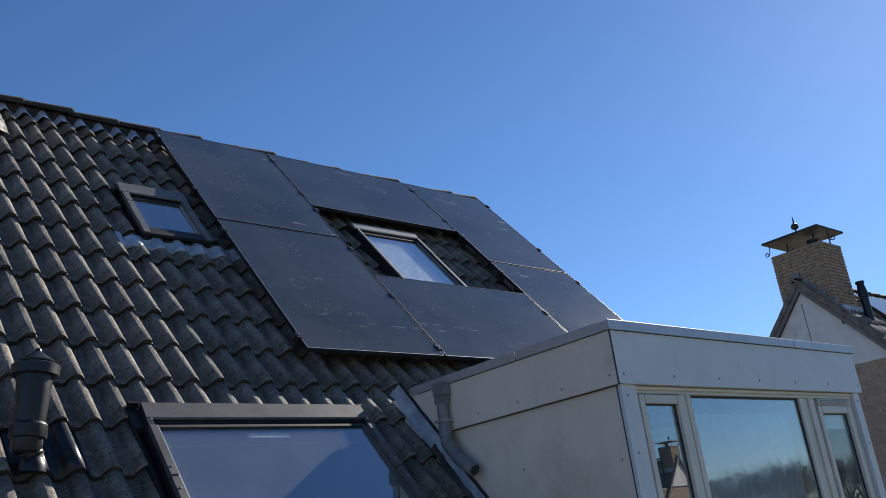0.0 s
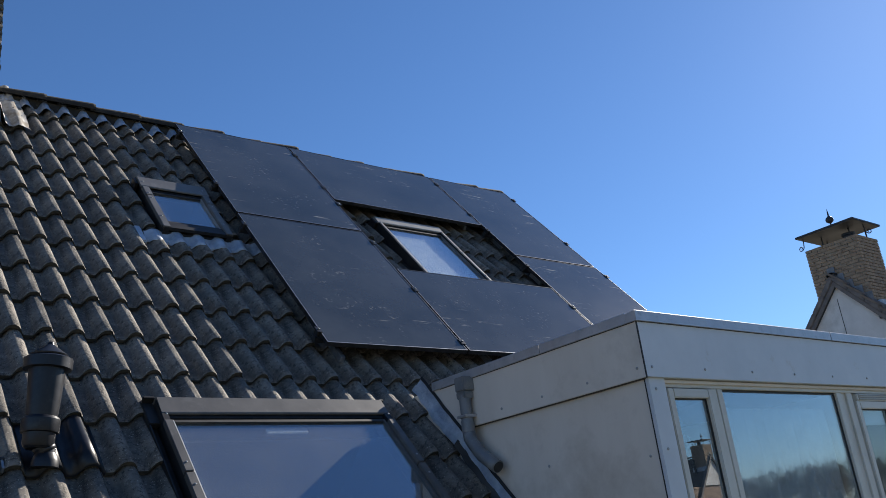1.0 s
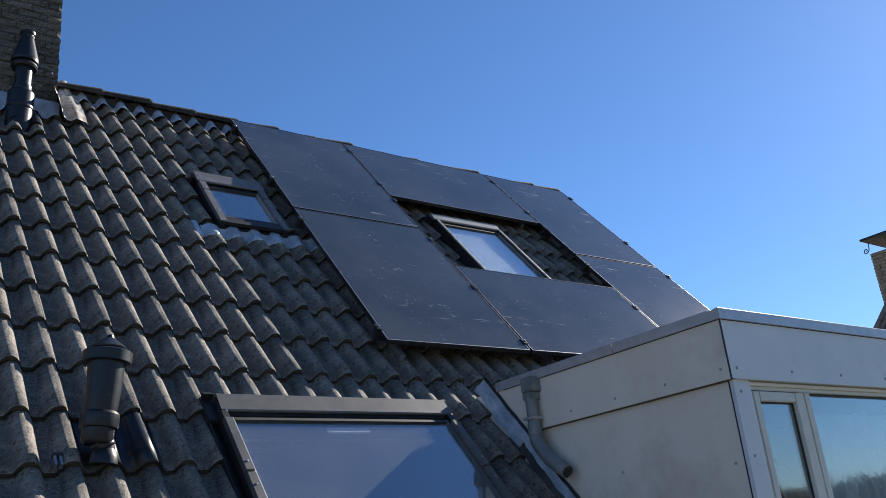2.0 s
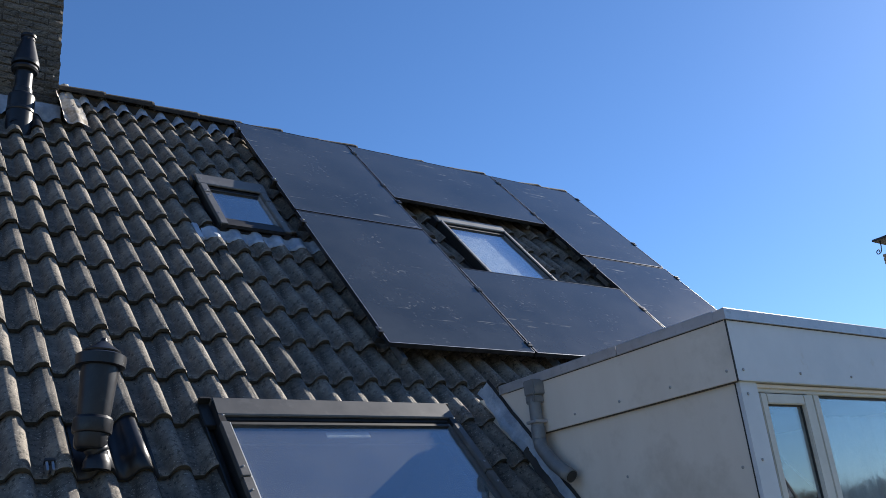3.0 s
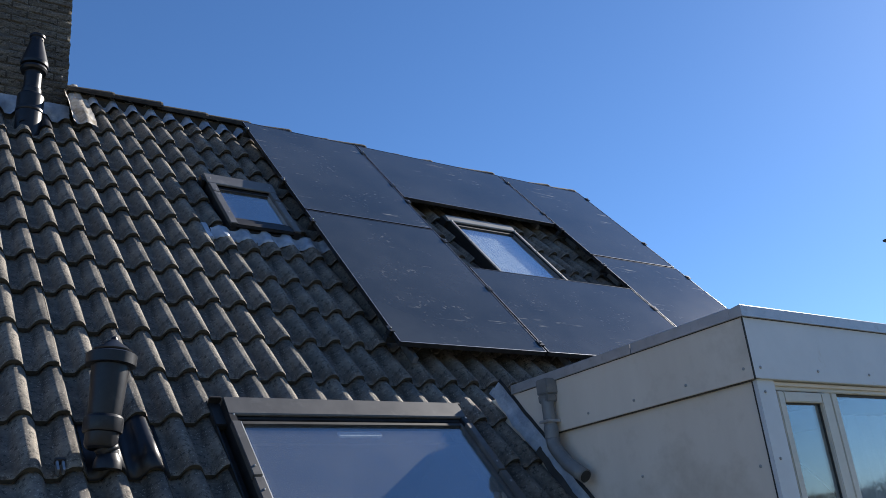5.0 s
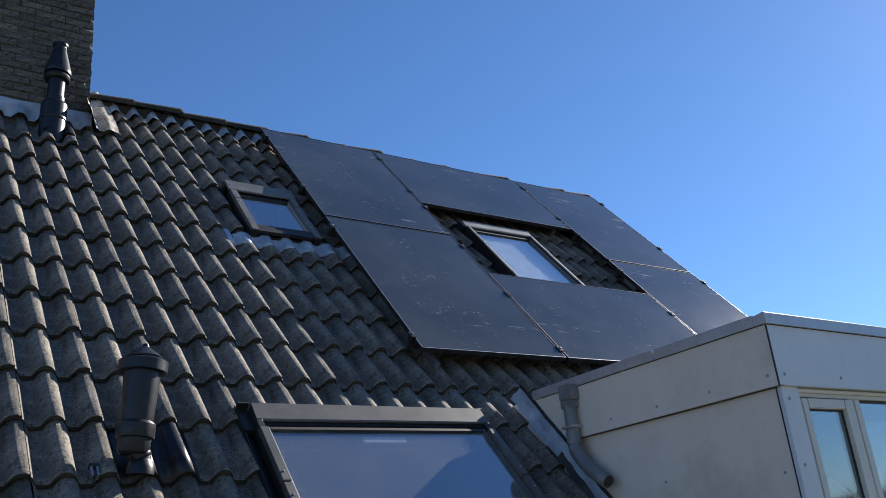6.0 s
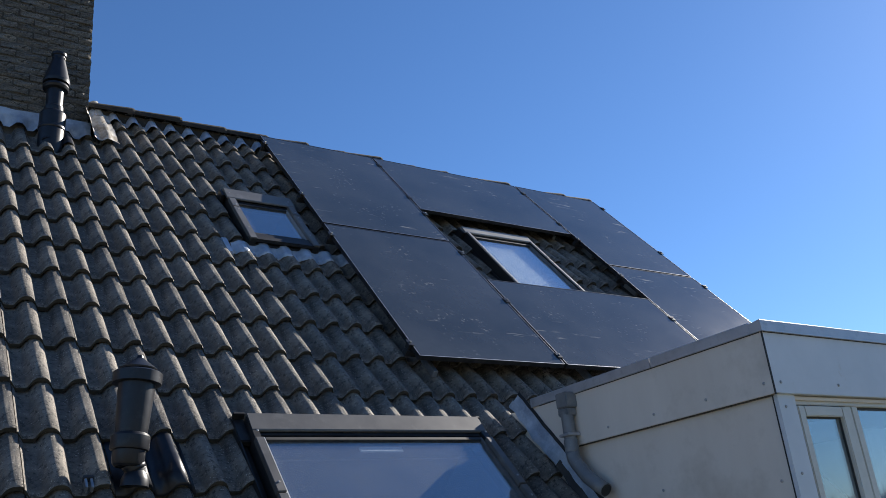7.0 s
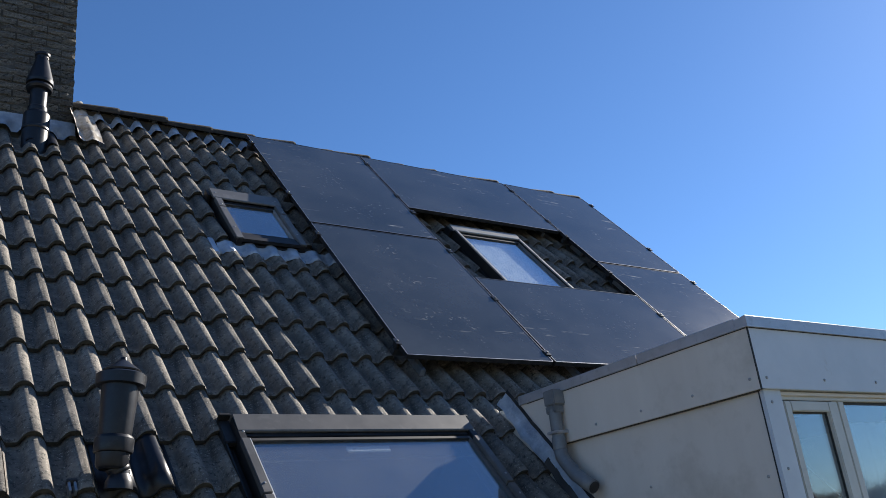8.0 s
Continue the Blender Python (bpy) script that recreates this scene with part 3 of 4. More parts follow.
def roof_window(rect, label, cover, lit_glass, blind=None, top_h=0.13, side=0.062, top_n=-0.035, drop=0.0, foot=0.0):
    """A tilting roof window: flashing, frame, covers, sash, pane and the shaft below it, in the roof frame."""
    u0, u1, v0, v1 = rect
    ob = thing("roof_window", label, "roof window", ROOF @ pose(u0, v0, drop), group="roof windows")
    w, h = u1 - u0, v1 - v0
    lo = -0.22
    # flashing gutters at the sides
    for x0, x1, nm in (((-0.05, 0.0, "side_flashing"), (w, w + 0.05, "side_flashing")) if w > 1 else ((-0.02, 0.0, "side_flashing"), (w, w + 0.02, "side_flashing"))):
        part(nm, boxed(x0, x1, -0.02, h + 0.03, lo, -0.140, 0.004), M_FLASH, ob)
        if w < 1:
            continue
        e = x0 + 0.004 if x0 < 0 else x1 - 0.004
        part("flashing_upstand", boxed(e - 0.004, e + 0.004, -0.02, h + 0.03, -0.140, -0.105, 0.001), M_FLASH, ob)
    part("head_flashing", boxed(-0.05, w + 0.05, h + 0.0, h + 0.06, lo, -0.15, 0.004), M_FLASH, ob)
    # outer frame and its covers
    for x0, x1 in ((0, side), (w - side, w)):
        part("side_frame", boxed(x0 + 0.004, x1 - 0.004, 0, h - 0.02, lo, -0.062, 0.003), M_FLASH, ob)
        sc = part("side_cover", boxed(x0, x1, h * 0.62, h - top_h - (0.062 if w > 1 else 0.012), -0.062 if blind else -0.082, -0.050, 0.003), M_COVER_LIGHT if blind else cover, ob)
        sc2 = part("side_cover", boxed(x0, x1, 0.0, h * 0.615, -0.064 if blind else -0.084, -0.052, 0.003), M_COVER_LIGHT if blind else cover, ob)
        for y in (h * 0.66, h * 0.9):
            part("screw", SCREW, None, sc, at=pose((x0 + x1) / 2, y, -0.0505))
        for y in (h * 0.56, h * 0.2):
            part("screw", SCREW, None, sc2, at=pose((x0 + x1) / 2, y, -0.0525))
    foot = foot or side
    part("bottom_cover", boxed(0, w, -0.006, side, -0.085, -0.060, 0.006), M_FLASH, ob)
    if foot > side:
        part("bottom_cover", boxed(0.01, w - 0.01, side + 0.002, foot, -0.09, -0.066, 0.005), M_FLASH, ob)
    part("bottom_frame", boxed(0.004, w - 0.004, -0.004, side - 0.01, lo, -0.10), M_FLASH, ob)
    if w > 0.6:
        part("sill_flashing", boxed(-0.04, w + 0.04, -0.09, -0.03, -0.19, -0.11, 0.01), M_FLASH, ob)
    # the folded cover at the head
    prof = [(h + 0.005, -0.16), (h + 0.0, top_n - 0.018), (h - 0.012, top_n), (h - top_h + 0.006, top_n - 0.008), (h - top_h, top_n - 0.013), (h - top_h, top_n - 0.022), (h - 0.03, top_n - 0.036), (h - 0.03, -0.16)]
    tc = part("top_cover", prism(prof, 0.008 if w > 1 else -0.004, w - 0.002 if w > 1 else w + 0.010), cover, ob)
    if w > 1:                                    # folded flashing corners beside the cover
        for x0, x1 in ((-0.052, 0.006), (w, w + 0.03)):
            part("flashing_corner", boxed(x0, x1, h - 0.16, h + 0.012, -0.13, -0.098, 0.004), M_FLASH, ob)
            part("corner_fold", boxed(x0, x1, h - 0.004, h + 0.012, -0.098, top_n - 0.012, 0.003), M_FLASH, ob)
    for x in (w * 0.06, w * 0.5, w * 0.92):
        part("screw", SCREW, None, tc, at=pose(x, h - top_h + 0.03, top_n - 0.0115))
    if w < 1:
        part("corner_clip", boxed(-0.03, -0.008, h - 0.10, h + 0.0, -0.17, top_n - 0.02, 0.003), M_FLASH, ob)
    # steps of the head rail under the cover
    for i in range(2):
        part("head_rail", boxed(side, w - side, h - top_h - 0.022 - 0.024 * i, h - top_h + 0.004 - 0.024 * i, -0.115, -0.078 - 0.007 * i, 0.003), M_FLASH if i % 2 == 0 else M_GASKET, ob)
    # sash round the pane
    rim = 0.010 if blind else 0.016
    s0, s1, t0, t1 = side + 0.002, w - side - 0.002, foot + 0.002, h - top_h - 0.036
    for x0, x1, y0, y1 in ((s0, s0 + rim, t0, t1), (s1 - rim, s1, t0, t1), (s0 + rim, s1 - rim, t0, t0 + 0.022), (s0 + rim, s1 - rim, t1 - 0.022, t1)):
        # the big window's left bar is white for the sun on its edge
        part("sash_bar", boxed(x0, x1, y0, y1, -0.125, -0.074, 0.002), M_GASKET if x1 - x0 > 0.03 else M_COVER_SUNLIT if blind else M_COVER_LIGHT if w < 1 else M_COVER if x0 > w / 2 else M_SASH, ob)
    pane = part("pane", boxed(s0 + 0.012, s1 - 0.012, t0 + 0.018, t1 - 0.018, -0.092, -0.086), lit_glass, ob)
    pane.visible_shadow = False
    if blind:
        part("blind", boxed(s0 + 0.02, s1 - 0.02, t0 + 0.02, t1 - 0.02, -0.108, -0.104), blind, ob, "pale blind drawn behind the glass")
    # flap handle inside, at the head of the pane
    if not blind and w > 1:
        part("flap_handle", boxed(w * 0.40, w * 0.58, t1 - 0.085, t1 - 0.050, -0.104, -0.094, 0.003), M_BLIND, ob, "pale ventilation flap handle behind the glass")
        part("inner_rail", boxed(s0 + 0.02, s1 - 0.02, t1 - 0.12, t1 - 0.115, -0.12, -0.11), M_COVER, ob)
    # shaft, its boards coloured dark for the unlit room
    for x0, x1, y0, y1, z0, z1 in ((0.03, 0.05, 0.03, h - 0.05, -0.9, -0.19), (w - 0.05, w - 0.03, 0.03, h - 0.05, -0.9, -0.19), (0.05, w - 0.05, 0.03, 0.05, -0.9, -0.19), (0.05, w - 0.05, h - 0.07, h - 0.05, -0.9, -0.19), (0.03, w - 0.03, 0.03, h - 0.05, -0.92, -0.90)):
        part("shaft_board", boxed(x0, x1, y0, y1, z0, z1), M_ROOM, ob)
    return ob


roof_window(BIG, "large grey-clad roof window reflecting the sky", M_COVER, M_GLASS, top_h=0.125, side=0.043, top_n=-0.052)
roof_window(SMALL, "small grey roof window above a pleated lead apron", M_COVER_SUNLIT, M_GLASS, top_h=0.15, side=0.052, top_n=-0.045, drop=-0.018, foot=0.105)
roof_window(MIDDLE, "roof window in the gap between the solar panels", M_COVER_LIGHT, M_GLASS_M, blind=M_BLIND, top_h=0.10, side=0.026, top_n=-0.05)

# pleated lead apron below the small window
apron = thing("lead_apron", "pale lead apron dressed over the tile rolls below the window", "flashing", ROOF)
for k in range(6):
    uc = crest_u(1.4) + (k + 2.98) * ROLL
    ripple = lambda i: 0.004 * math.sin(i * 0.9 + 2.1 * k) + 0.003 * math.sin(i * 2.3 + k)
    bm = bmesh.new()
    g = []
    for j, (v0, lift, deep) in enumerate(((1.345, 0.024, 1.1), (1.350, 0.034, 1.1), (1.38, 0.033, 1.05), (1.43, 0.032, 0.9), (1.485, 0.032, 0.5))):
        row = []
        for i in range(15):
            arch = tile_profile(ROLL * i / 14)
            row.append(bm.verts.new((uc + ROLL * (i / 14 - 0.5), v0 + (ripple(i) - 0.5 * arch if j < 2 else 0), CREST + lift + 0.4 * ripple(i + 3 * j) + deep * 0.8 * arch)))
        g.append(row)
    for a, b in zip(g, g[1:]):
        for i in range(14):
            bm.faces.new((a[i], a[i + 1], b[i + 1], b[i])).smooth = True
    part("lead_pleat", bm, M_LEAD, apron)
part("lead_edge", boxed(crest_u(1.4) + 2.10 * ROLL, crest_u(1.4) + 2.44 * ROLL, 1.33, 1.55, CREST - 0.03, CREST + 0.012, 0.01), M_LEAD, apron)
for k in range(3):
    part("apron_clip", boxed(-0.695 + 0.022 * k, -0.683 + 0.022 * k, 1.09, 1.27, CREST - 0.03, CREST - 0.012 + 0.006 * k, 0.002), M_FLASH, apron, "thin dark metal strip on the tile")


# ---- dormer ----
def dormer():
    ob = thing("dormer", "flat-roofed dormer with cream side panel and pale fascia boards", "dormer")
    x0, x1, y = DORMER_X0, DORMER_X1, DORMER_Y
    zt, zf, zb = -0.326, -0.373, -0.647
    bot = -2.25
    ycut = lambda z, n=-0.12: (-n + CP * z) / SP       # where the roof surface lies at height z
    # side panels
    for xa, xb in ((x0 + 0.032, x0 + 0.075), (x1 - 0.075, x1 - 0.032)):
        part("side_panel", prism([(y + 0.045, zb + 0.05), (y + 0.045, bot), (ycut(bot, -0.3), bot), (ycut(zb + 0.05, -0.3), zb + 0.05)], xa, xb), M_BOARD_WARM, ob, "cream board side panel, slightly stained, warm bounce light in its colour")
    for xa, xb in ((x0, x0 + 0.03), (x1 - 0.03, x1)):
        f = part("side_fascia", prism([(y + 0.002, zf + 0.004), (y + 0.002, zb), (ycut(zb, -0.2), zb), (ycut(zf, -0.2), zf + 0.004)], xa, xb), M_BOARD_WARM, ob)
    # dark strip for the dirt and the shadow line below the fascia
    part("fascia_foot", boxed(x0 + 0.012, x0 + 0.032, y + 0.03, -0.5, zb - 0.004, zb + 0.004), M_WOOD_D, ob, "dirty fascia underside with its shadow line in the dark colour")
    f = part("front_fascia", boxed(x0 + 0.004, x1 - 0.004, y, y + 0.028, zb, zf + 0.004, 0.002), M_FASCIA_SKYLIT, ob)
    part("corner_joint", boxed(x0 - 0.001, x0 + 0.005, y - 0.001, y + 0.005, zb - 0.004, zf), M_GASKET, ob)
    # the trim's shadow line, put in as thin black strips
    part("trim_gap", boxed(x0 + 0.01, x1, y - 0.003, y + 0.001, zf - 0.007, zf - 0.003), M_GASKET, ob, "dark strip for the shadow line under the metal trim")
    part("trim_gap", boxed(x0 - 0.003, x0 + 0.001, y + 0.01, -0.42, zf - 0.007, zf - 0.003), M_GASKET, ob, "dark strip for the shadow line under the metal trim")
    # metal roof trim, in lengths with joints
    for a, b in ((x0 - 0.014, 2.32), (2.328, x1 + 0.012)):
        part("roof_trim", prism([(y - 0.014, zf - 0.004), (y - 0.0135, zt - 0.003), (y - 0.012, zt), (y + 0.05, zt - 0.008), (y + 0.05, zt - 0.02), (y, zt - 0.02), (y, zf - 0.004)], a, b), M_TRIM, ob)
    for a, b in ((y + 0.051, -1.305), (-1.299, -0.36)):
        part("roof_trim", prism([(x0 - 0.014, zf - 0.004), (x0 - 0.0135, zt - 0.003), (x0 - 0.012, zt), (x0 + 0.05, zt - 0.008), (x0 + 0.05, zt - 0.02), (x0, zt - 0.02), (x0, zf - 0.004)], a, b, "y"), M_TRIM, ob)
    part("trim_corner", boxed(x0 - 0.0142, x0 - 0.001, y - 0.001, y + 0.0505, zf - 0.004, zt - 0.006, 0.001), M_TRIM, ob)
    part("roof_sheet", boxed(x0 + 0.03, x1 - 0.01, y + 0.03, -0.25, zt - 0.08, zt - 0.024), M_BITUMEN, ob)
    sc = screw_mesh(0.007, M_SCREW)
    for x in (0.554 + 0.4215 * k for k in range(7)):
        part("screw", sc, None, f, at=pose(x, y - 0.0, zb + 0.048, 90))
    sp = [o for o in ob.children if o.name.startswith("side_fascia")][0]
    for yy in (-1.904, -1.583, -1.257, -0.936):
        part("screw", sc, None, sp, at=pose(x0, yy, zb + 0.05, 0, -90))
    sw = [o for o in ob.children if o.name.startswith("side_panel")][0]
    for yy, zz in ((-1.86, -1.0), (-1.86, -1.5), (-1.2, -0.95), (-1.25, -1.5)):
        part("screw", sc, None, sw, at=pose(x0 + 0.032, yy, zz, 0, -90))
    # corner boards
    for xa, xb in ((x0 + 0.028, 0.655), (3.012, x1 - 0.028)):
        cb = part("corner_board", boxed(xa, xb, y + 0.018, y + 0.044, bot, zb + 0.02, 0.003), M_FASCIA_SKYLIT, ob)
        part("edge_gap", boxed(xa - 0.002 if xa < 1 else xb, xa if xa < 1 else xb + 0.002, y + 0.036, y + 0.042, bot, zb), M_GASKET, ob)
        for zz in (-0.70, -0.98, -1.4):
            part("screw", sc, None, cb, at=pose(xa + 0.045, y + 0.018, zz, 90))
    # window frame
    yf = y + 0.05
    part("head_rail", boxed(0.655, 3.012, yf - 0.012, yf + 0.06, -0.685, -0.615, 0.003), M_FRAME, ob)
    part("drip_strip", boxed(0.655, 3.012, yf - 0.025, yf - 0.012, -0.668, -0.652, 0.002), M_BOARD_WARM, ob)
    part("window_sill", boxed(0.62, 3.09, yf - 0.05, yf + 0.06, bot, bot + 0.06, 0.005), M_FRAME, ob)
    for xa, xb in ((0.655, 0.681), (1.056, 1.096), (1.102, 1.148), (2.313, 2.375), (2.43, 2.50), (2.965, 3.012)):
        part("mullion", boxed(xa, xb, yf - 0.008, yf + 0.06, bot + 0.06, -0.685, 0.003), M_FRAME, ob)
    part("mullion_infill", boxed(1.094, 1.104, yf + 0.004, yf + 0.05, bot + 0.06, -0.685), M_GASKET, ob)
    part("mullion_infill", boxed(2.375, 2.43, yf + 0.004, yf + 0.05, bot + 0.06, -0.685), M_FRAME, ob)

    def casement(xa, xb, top, glass):
        s = part("casement", boxed(xa, xa + 0.045, yf - 0.018, yf + 0.03, bot + 0.065, top, 0.004), M_FRAME, ob)
        for a, b, c, d in ((xb - 0.045, xb, bot + 0.065, top), (xa + 0.045, xb - 0.045, top - 0.045, top), (xa + 0.045, xb - 0.045, bot + 0.065, bot + 0.11)):
            part("sash_bar", boxed(a, b, yf - 0.018, yf + 0.03, c, d, 0.004), M_FRAME, s)
        for a, b, c, d in ((xa + 0.045, xa + 0.052, bot + 0.11, top - 0.045), (xb - 0.052, xb - 0.045, bot + 0.11, top - 0.045), (xa + 0.052, xb - 0.052, top - 0.052, top - 0.045)):
            part("gasket", boxed(a, b, yf + 0.001, yf + 0.0085, c, d), M_GASKET, s)
        p = part("pane", boxed(xa + 0.04, xb - 0.04, yf + 0.006, yf + 0.012, bot + 0.1, top - 0.04), glass, s)
        p.visible_shadow = False

    casement(0.683, 1.053, -0.69, M_GLASS_D)
    casement(2.512, 2.955, -0.735, M_GLASS_LOW_MIRROR)
    # pale strip added to brighten the top of the small pane
    part("rolled_blind", boxed(2.53, 2.94, yf + 0.03, yf + 0.05, -0.875, -0.74, 0.004), M_BLIND, ob, "pale strip added behind the top of the small pane")
    vent = part("trickle_vent", boxed(2.53, 2.94, yf - 0.02, yf + 0.02, -0.732, -0.69, 0.004), M_FRAME, ob)
    for i in range(3):
        part("slat", boxed(2.55, 2.92, yf - 0.026, yf - 0.02, -0.726 + 0.012 * i, -0.720 + 0.012 * i), M_COVER_LIGHT, vent)
    for a, b, c, d in ((1.148, 1.158, bot + 0.06, -0.685), (2.303, 2.313, bot + 0.06, -0.685), (1.158, 2.303, -0.697, -0.685)):
        part("gasket", boxed(a, b, yf + 0.006, yf + 0.012, c, d), M_GASKET, ob)
    p = part("pane", boxed(1.148, 2.313, yf + 0.01, yf + 0.016, bot + 0.06, -0.685), M_GLASS_D, ob)
    p.visible_shadow = False
    # room behind, its dimness put into the boards' colour
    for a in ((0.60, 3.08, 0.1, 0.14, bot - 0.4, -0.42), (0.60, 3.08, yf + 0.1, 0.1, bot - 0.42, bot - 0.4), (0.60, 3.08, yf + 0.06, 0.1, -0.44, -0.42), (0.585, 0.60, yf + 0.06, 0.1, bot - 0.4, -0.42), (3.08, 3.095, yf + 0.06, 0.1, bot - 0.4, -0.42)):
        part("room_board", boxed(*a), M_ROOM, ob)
    return ob


dormer()

# net curtain behind the wide pane
bm = bmesh.new()
g = [[bm.verts.new((1.17 + 1.15 * i / 120, DORMER_Y + 0.16 + 0.022 * math.sin(i * 0.62 + 0.5 * math.sin(i * 0.13)) * (0.5 + 0.5 * j), -0.76 - 1.4 * j)) for i in range(121)] for j in range(2)]
for i in range(120):
    bm.faces.new((g[0][i], g[0][i + 1], g[1][i + 1], g[1][i])).smooth = True
ob = thing("net_curtain", "pale pleated net curtain hanging behind the wide dormer pane", "curtain", bm=bm, material=M_CURTAIN)
so = ob.modifiers.new("thick", "SOLIDIFY")
so.thickness = 0.002

# lead along the dormer's foot
foot = thing("dormer_flashing", "crinkled bluish lead flashing along the foot of the dormer side", "flashing", ROOF)


def foot_strip(profile, v_top, count, name, material, rough=1.0):
    """A crinkled strip down the slope; below the fascia it steps in against the lower board."""
    bm = bmesh.new()
    rows = []
    for i in range(count):
        v = v_top - 0.06 * i
        step = min(1.0, max(0.0, (-0.86 - v) / 0.12))
        wob = rough * (0.006 * math.sin(i * 0.9) + 0.005 * math.sin(i * 2.3))
        rows.append([bm.verts.new((u + wob * k + 0.030 * step, v, CREST + n + wob * 0.5 * k - 0.036 * step)) for u, n, k in profile])
    for a, b in zip(rows, rows[1:]):
        for i in range(len(profile) - 1):
            bm.faces.new((a[i], b[i], b[i + 1], a[i + 1])).smooth = True
    part(name, bm, material, foot)


UPRIGHT = ((0.488, 0.094, 0.45), (0.491, 0.106, 0.6), (0.494, 0.120, 0.6), (0.4965, 0.134, 0.4), (0.4985, 0.152, 0.25))
SKIRT = ((0.480, 0.050, 0.7), (0.482, 0.068, 1.2), (0.485, 0.083, 0.9), (0.489, 0.097, 0.45))
foot_strip(UPRIGHT, -0.37, 10, "lead", M_LEAD, 1.3)
foot_strip(SKIRT, -0.36, 10, "lead_skirt", M_LEAD, 1.5)
foot_strip(UPRIGHT, -0.90, 33, "lower_lead", M_LEAD)
foot_strip(SKIRT, -0.88, 33, "lower_skirt", M_BITUMEN)
# dark strips stand in for the shaded gutter between lead and board
foot_strip(((0.4945, 0.146, 0.25), (0.4955, 0.157, 0.25), (0.4985, 0.166, 0.2)), -0.37, 10, "gutter_edge", M_FLASH, 1.3)
foot_strip(((0.4945, 0.146, 0.25), (0.4955, 0.157, 0.25), (0.4985, 0.166, 0.2)), -0.90, 33, "gutter_edge", M_FLASH)

# rain pipe on the dormer's side
pipe = thing("rain_pipe", "grey plastic rain pipe with square outlet on the dormer side", "rain pipe")
PX = 0.460
part("outlet_box", boxed(PX - 0.034, PX + 0.049, -0.730, -0.645, -0.450, -0.366, 0.006), M_PVC, pipe)
part("outlet_neck", boxed(PX - 0.030, PX + 0.042, -0.720, -0.645, -0.492, -0.448, 0.006), M_PVC, pipe)
part("down_pipe", lathe([(0.034, -0.70), (0.034, -0.47)], 24), M_PVC, pipe, at=pose(PX, -0.685, 0))
part("pipe_socket", lathe([(0.038, -0.68), (0.038, -0.62), (0.036, -0.615)], 24), M_PVC, pipe, at=pose(PX, -0.685, 0))
part("elbow", tube([(PX, -0.685, -0.68), (PX, -0.69, -0.72), (PX, -0.71, -0.75), (PX, -0.74, -0.785), (PX, -0.775, -0.825), (PX, -0.83, -0.866), (PX, -0.890, -0.905)], 0.037, 20), M_PVC, pipe)
# dark disc on the capped end, for the shade inside the pipe
part("open_end", tube([(PX, -0.888, -0.903), (PX, -0.893, -0.9065)], 0.031, 20), M_GASKET, pipe)
part("pipe_bracket", boxed(PX - 0.044, PX + 0.05, -0.725, -0.645, -0.60, -0.585, 0.003), M_TRIM, pipe)


# ---- brickwork ----
def rough_brick(seed, l, h, d):
    """A hand-moulded brick, face towards -y, its face edges worn."""
    r = random.Random(seed)
    bm = bmesh.new()
    j = lambda s=0.004: r.uniform(-s, s)
    xs, zs = (-l / 2, -l / 4, 0, l / 4, l / 2), (-h / 2, 0, h / 2)
    face = [[bm.verts.new((x + j(0.002), -d / 2 + j(0.010) + (0.004 if x in (xs[0], xs[-1]) or z != 0 else 0), z + j(0.003))) for x in xs] for z in zs]
    for a, b in zip(face, face[1:]):
        for i in range(4):
            bm.faces.new((a[i], a[i + 1], b[i + 1], b[i]))
    back = [[bm.verts.new((x, d / 2, z)) for x in (xs[0], xs[-1])] for z in (zs[0], zs[-1])]
    bm.faces.new((*face[0], back[0][1], back[0][0])[::-1])
    bm.faces.new((*face[-1], back[1][1], back[1][0]))
    bm.faces.new((face[0][0], face[1][0], face[2][0], back[1][0], back[0][0]))
    bm.faces.new((face[0][-1], face[1][-1], face[2][-1], back[1][1], back[0][1])[::-1])
    return bm


COURSE, BRICK = 0.0625, 0.22


def brick_field(x0, x1, z0, z1, depth, seed, lift=0.0):
    """Centres and lengths of bricks in stretcher bond on a face from x0 to x1."""
    r = random.Random(seed)
    out = []
    c = 0
    z = z0 + COURSE / 2
    while z < z1:
        x = x0 - (BRICK / 2 if c % 2 else 0)
        while x < x1 - 0.01:
            a, b = max(x, x0), min(x + BRICK, x1)
            if b - a > 0.04:
                out.append(((a + b) / 2, z, b - a))
            x += BRICK
        z += COURSE
        c += 1
    return out


def joined_bricks(fields, base):
    """Bricks as plain blocks joined to one mesh; fields: (bricks, matrix)."""
    vs, fs = [], []
    r = random.Random(8)
    for bricks, m in fields:
        for x, z, l in bricks:
            k = len(vs)
            d = r.uniform(0, 0.004)
            hx, hz = l / 2 - 0.006, COURSE / 2 - 0.006
            for yy, s in ((0.006 + d, 1.0), (-0.03, 1.0)):
                for a, b in ((-1, -1), (1, -1), (1, 1), (-1, 1)):
                    vs.append(m @ Vector((x + a * hx, -yy, z + b * hz)))
            fs += [(k, k + 1, k + 2, k + 3), (k, k + 4, k + 5, k + 1), (k + 1, k + 5, k + 6, k + 2), (k + 2, k + 6, k + 7, k + 3), (k + 3, k + 7, k + 4, k)]
    me = bpy.data.meshes.new("bricks")
    me.from_pydata(vs, [], fs)
    me.materials.append(base)
    return me


# ---- own chimney ----
chimney = thing("chimney", "dark weathered brown brick chimney with lead at its foot", "chimney", pose(0, 0, 0))
cx0, cx1, cy0, cy1 = CHIM
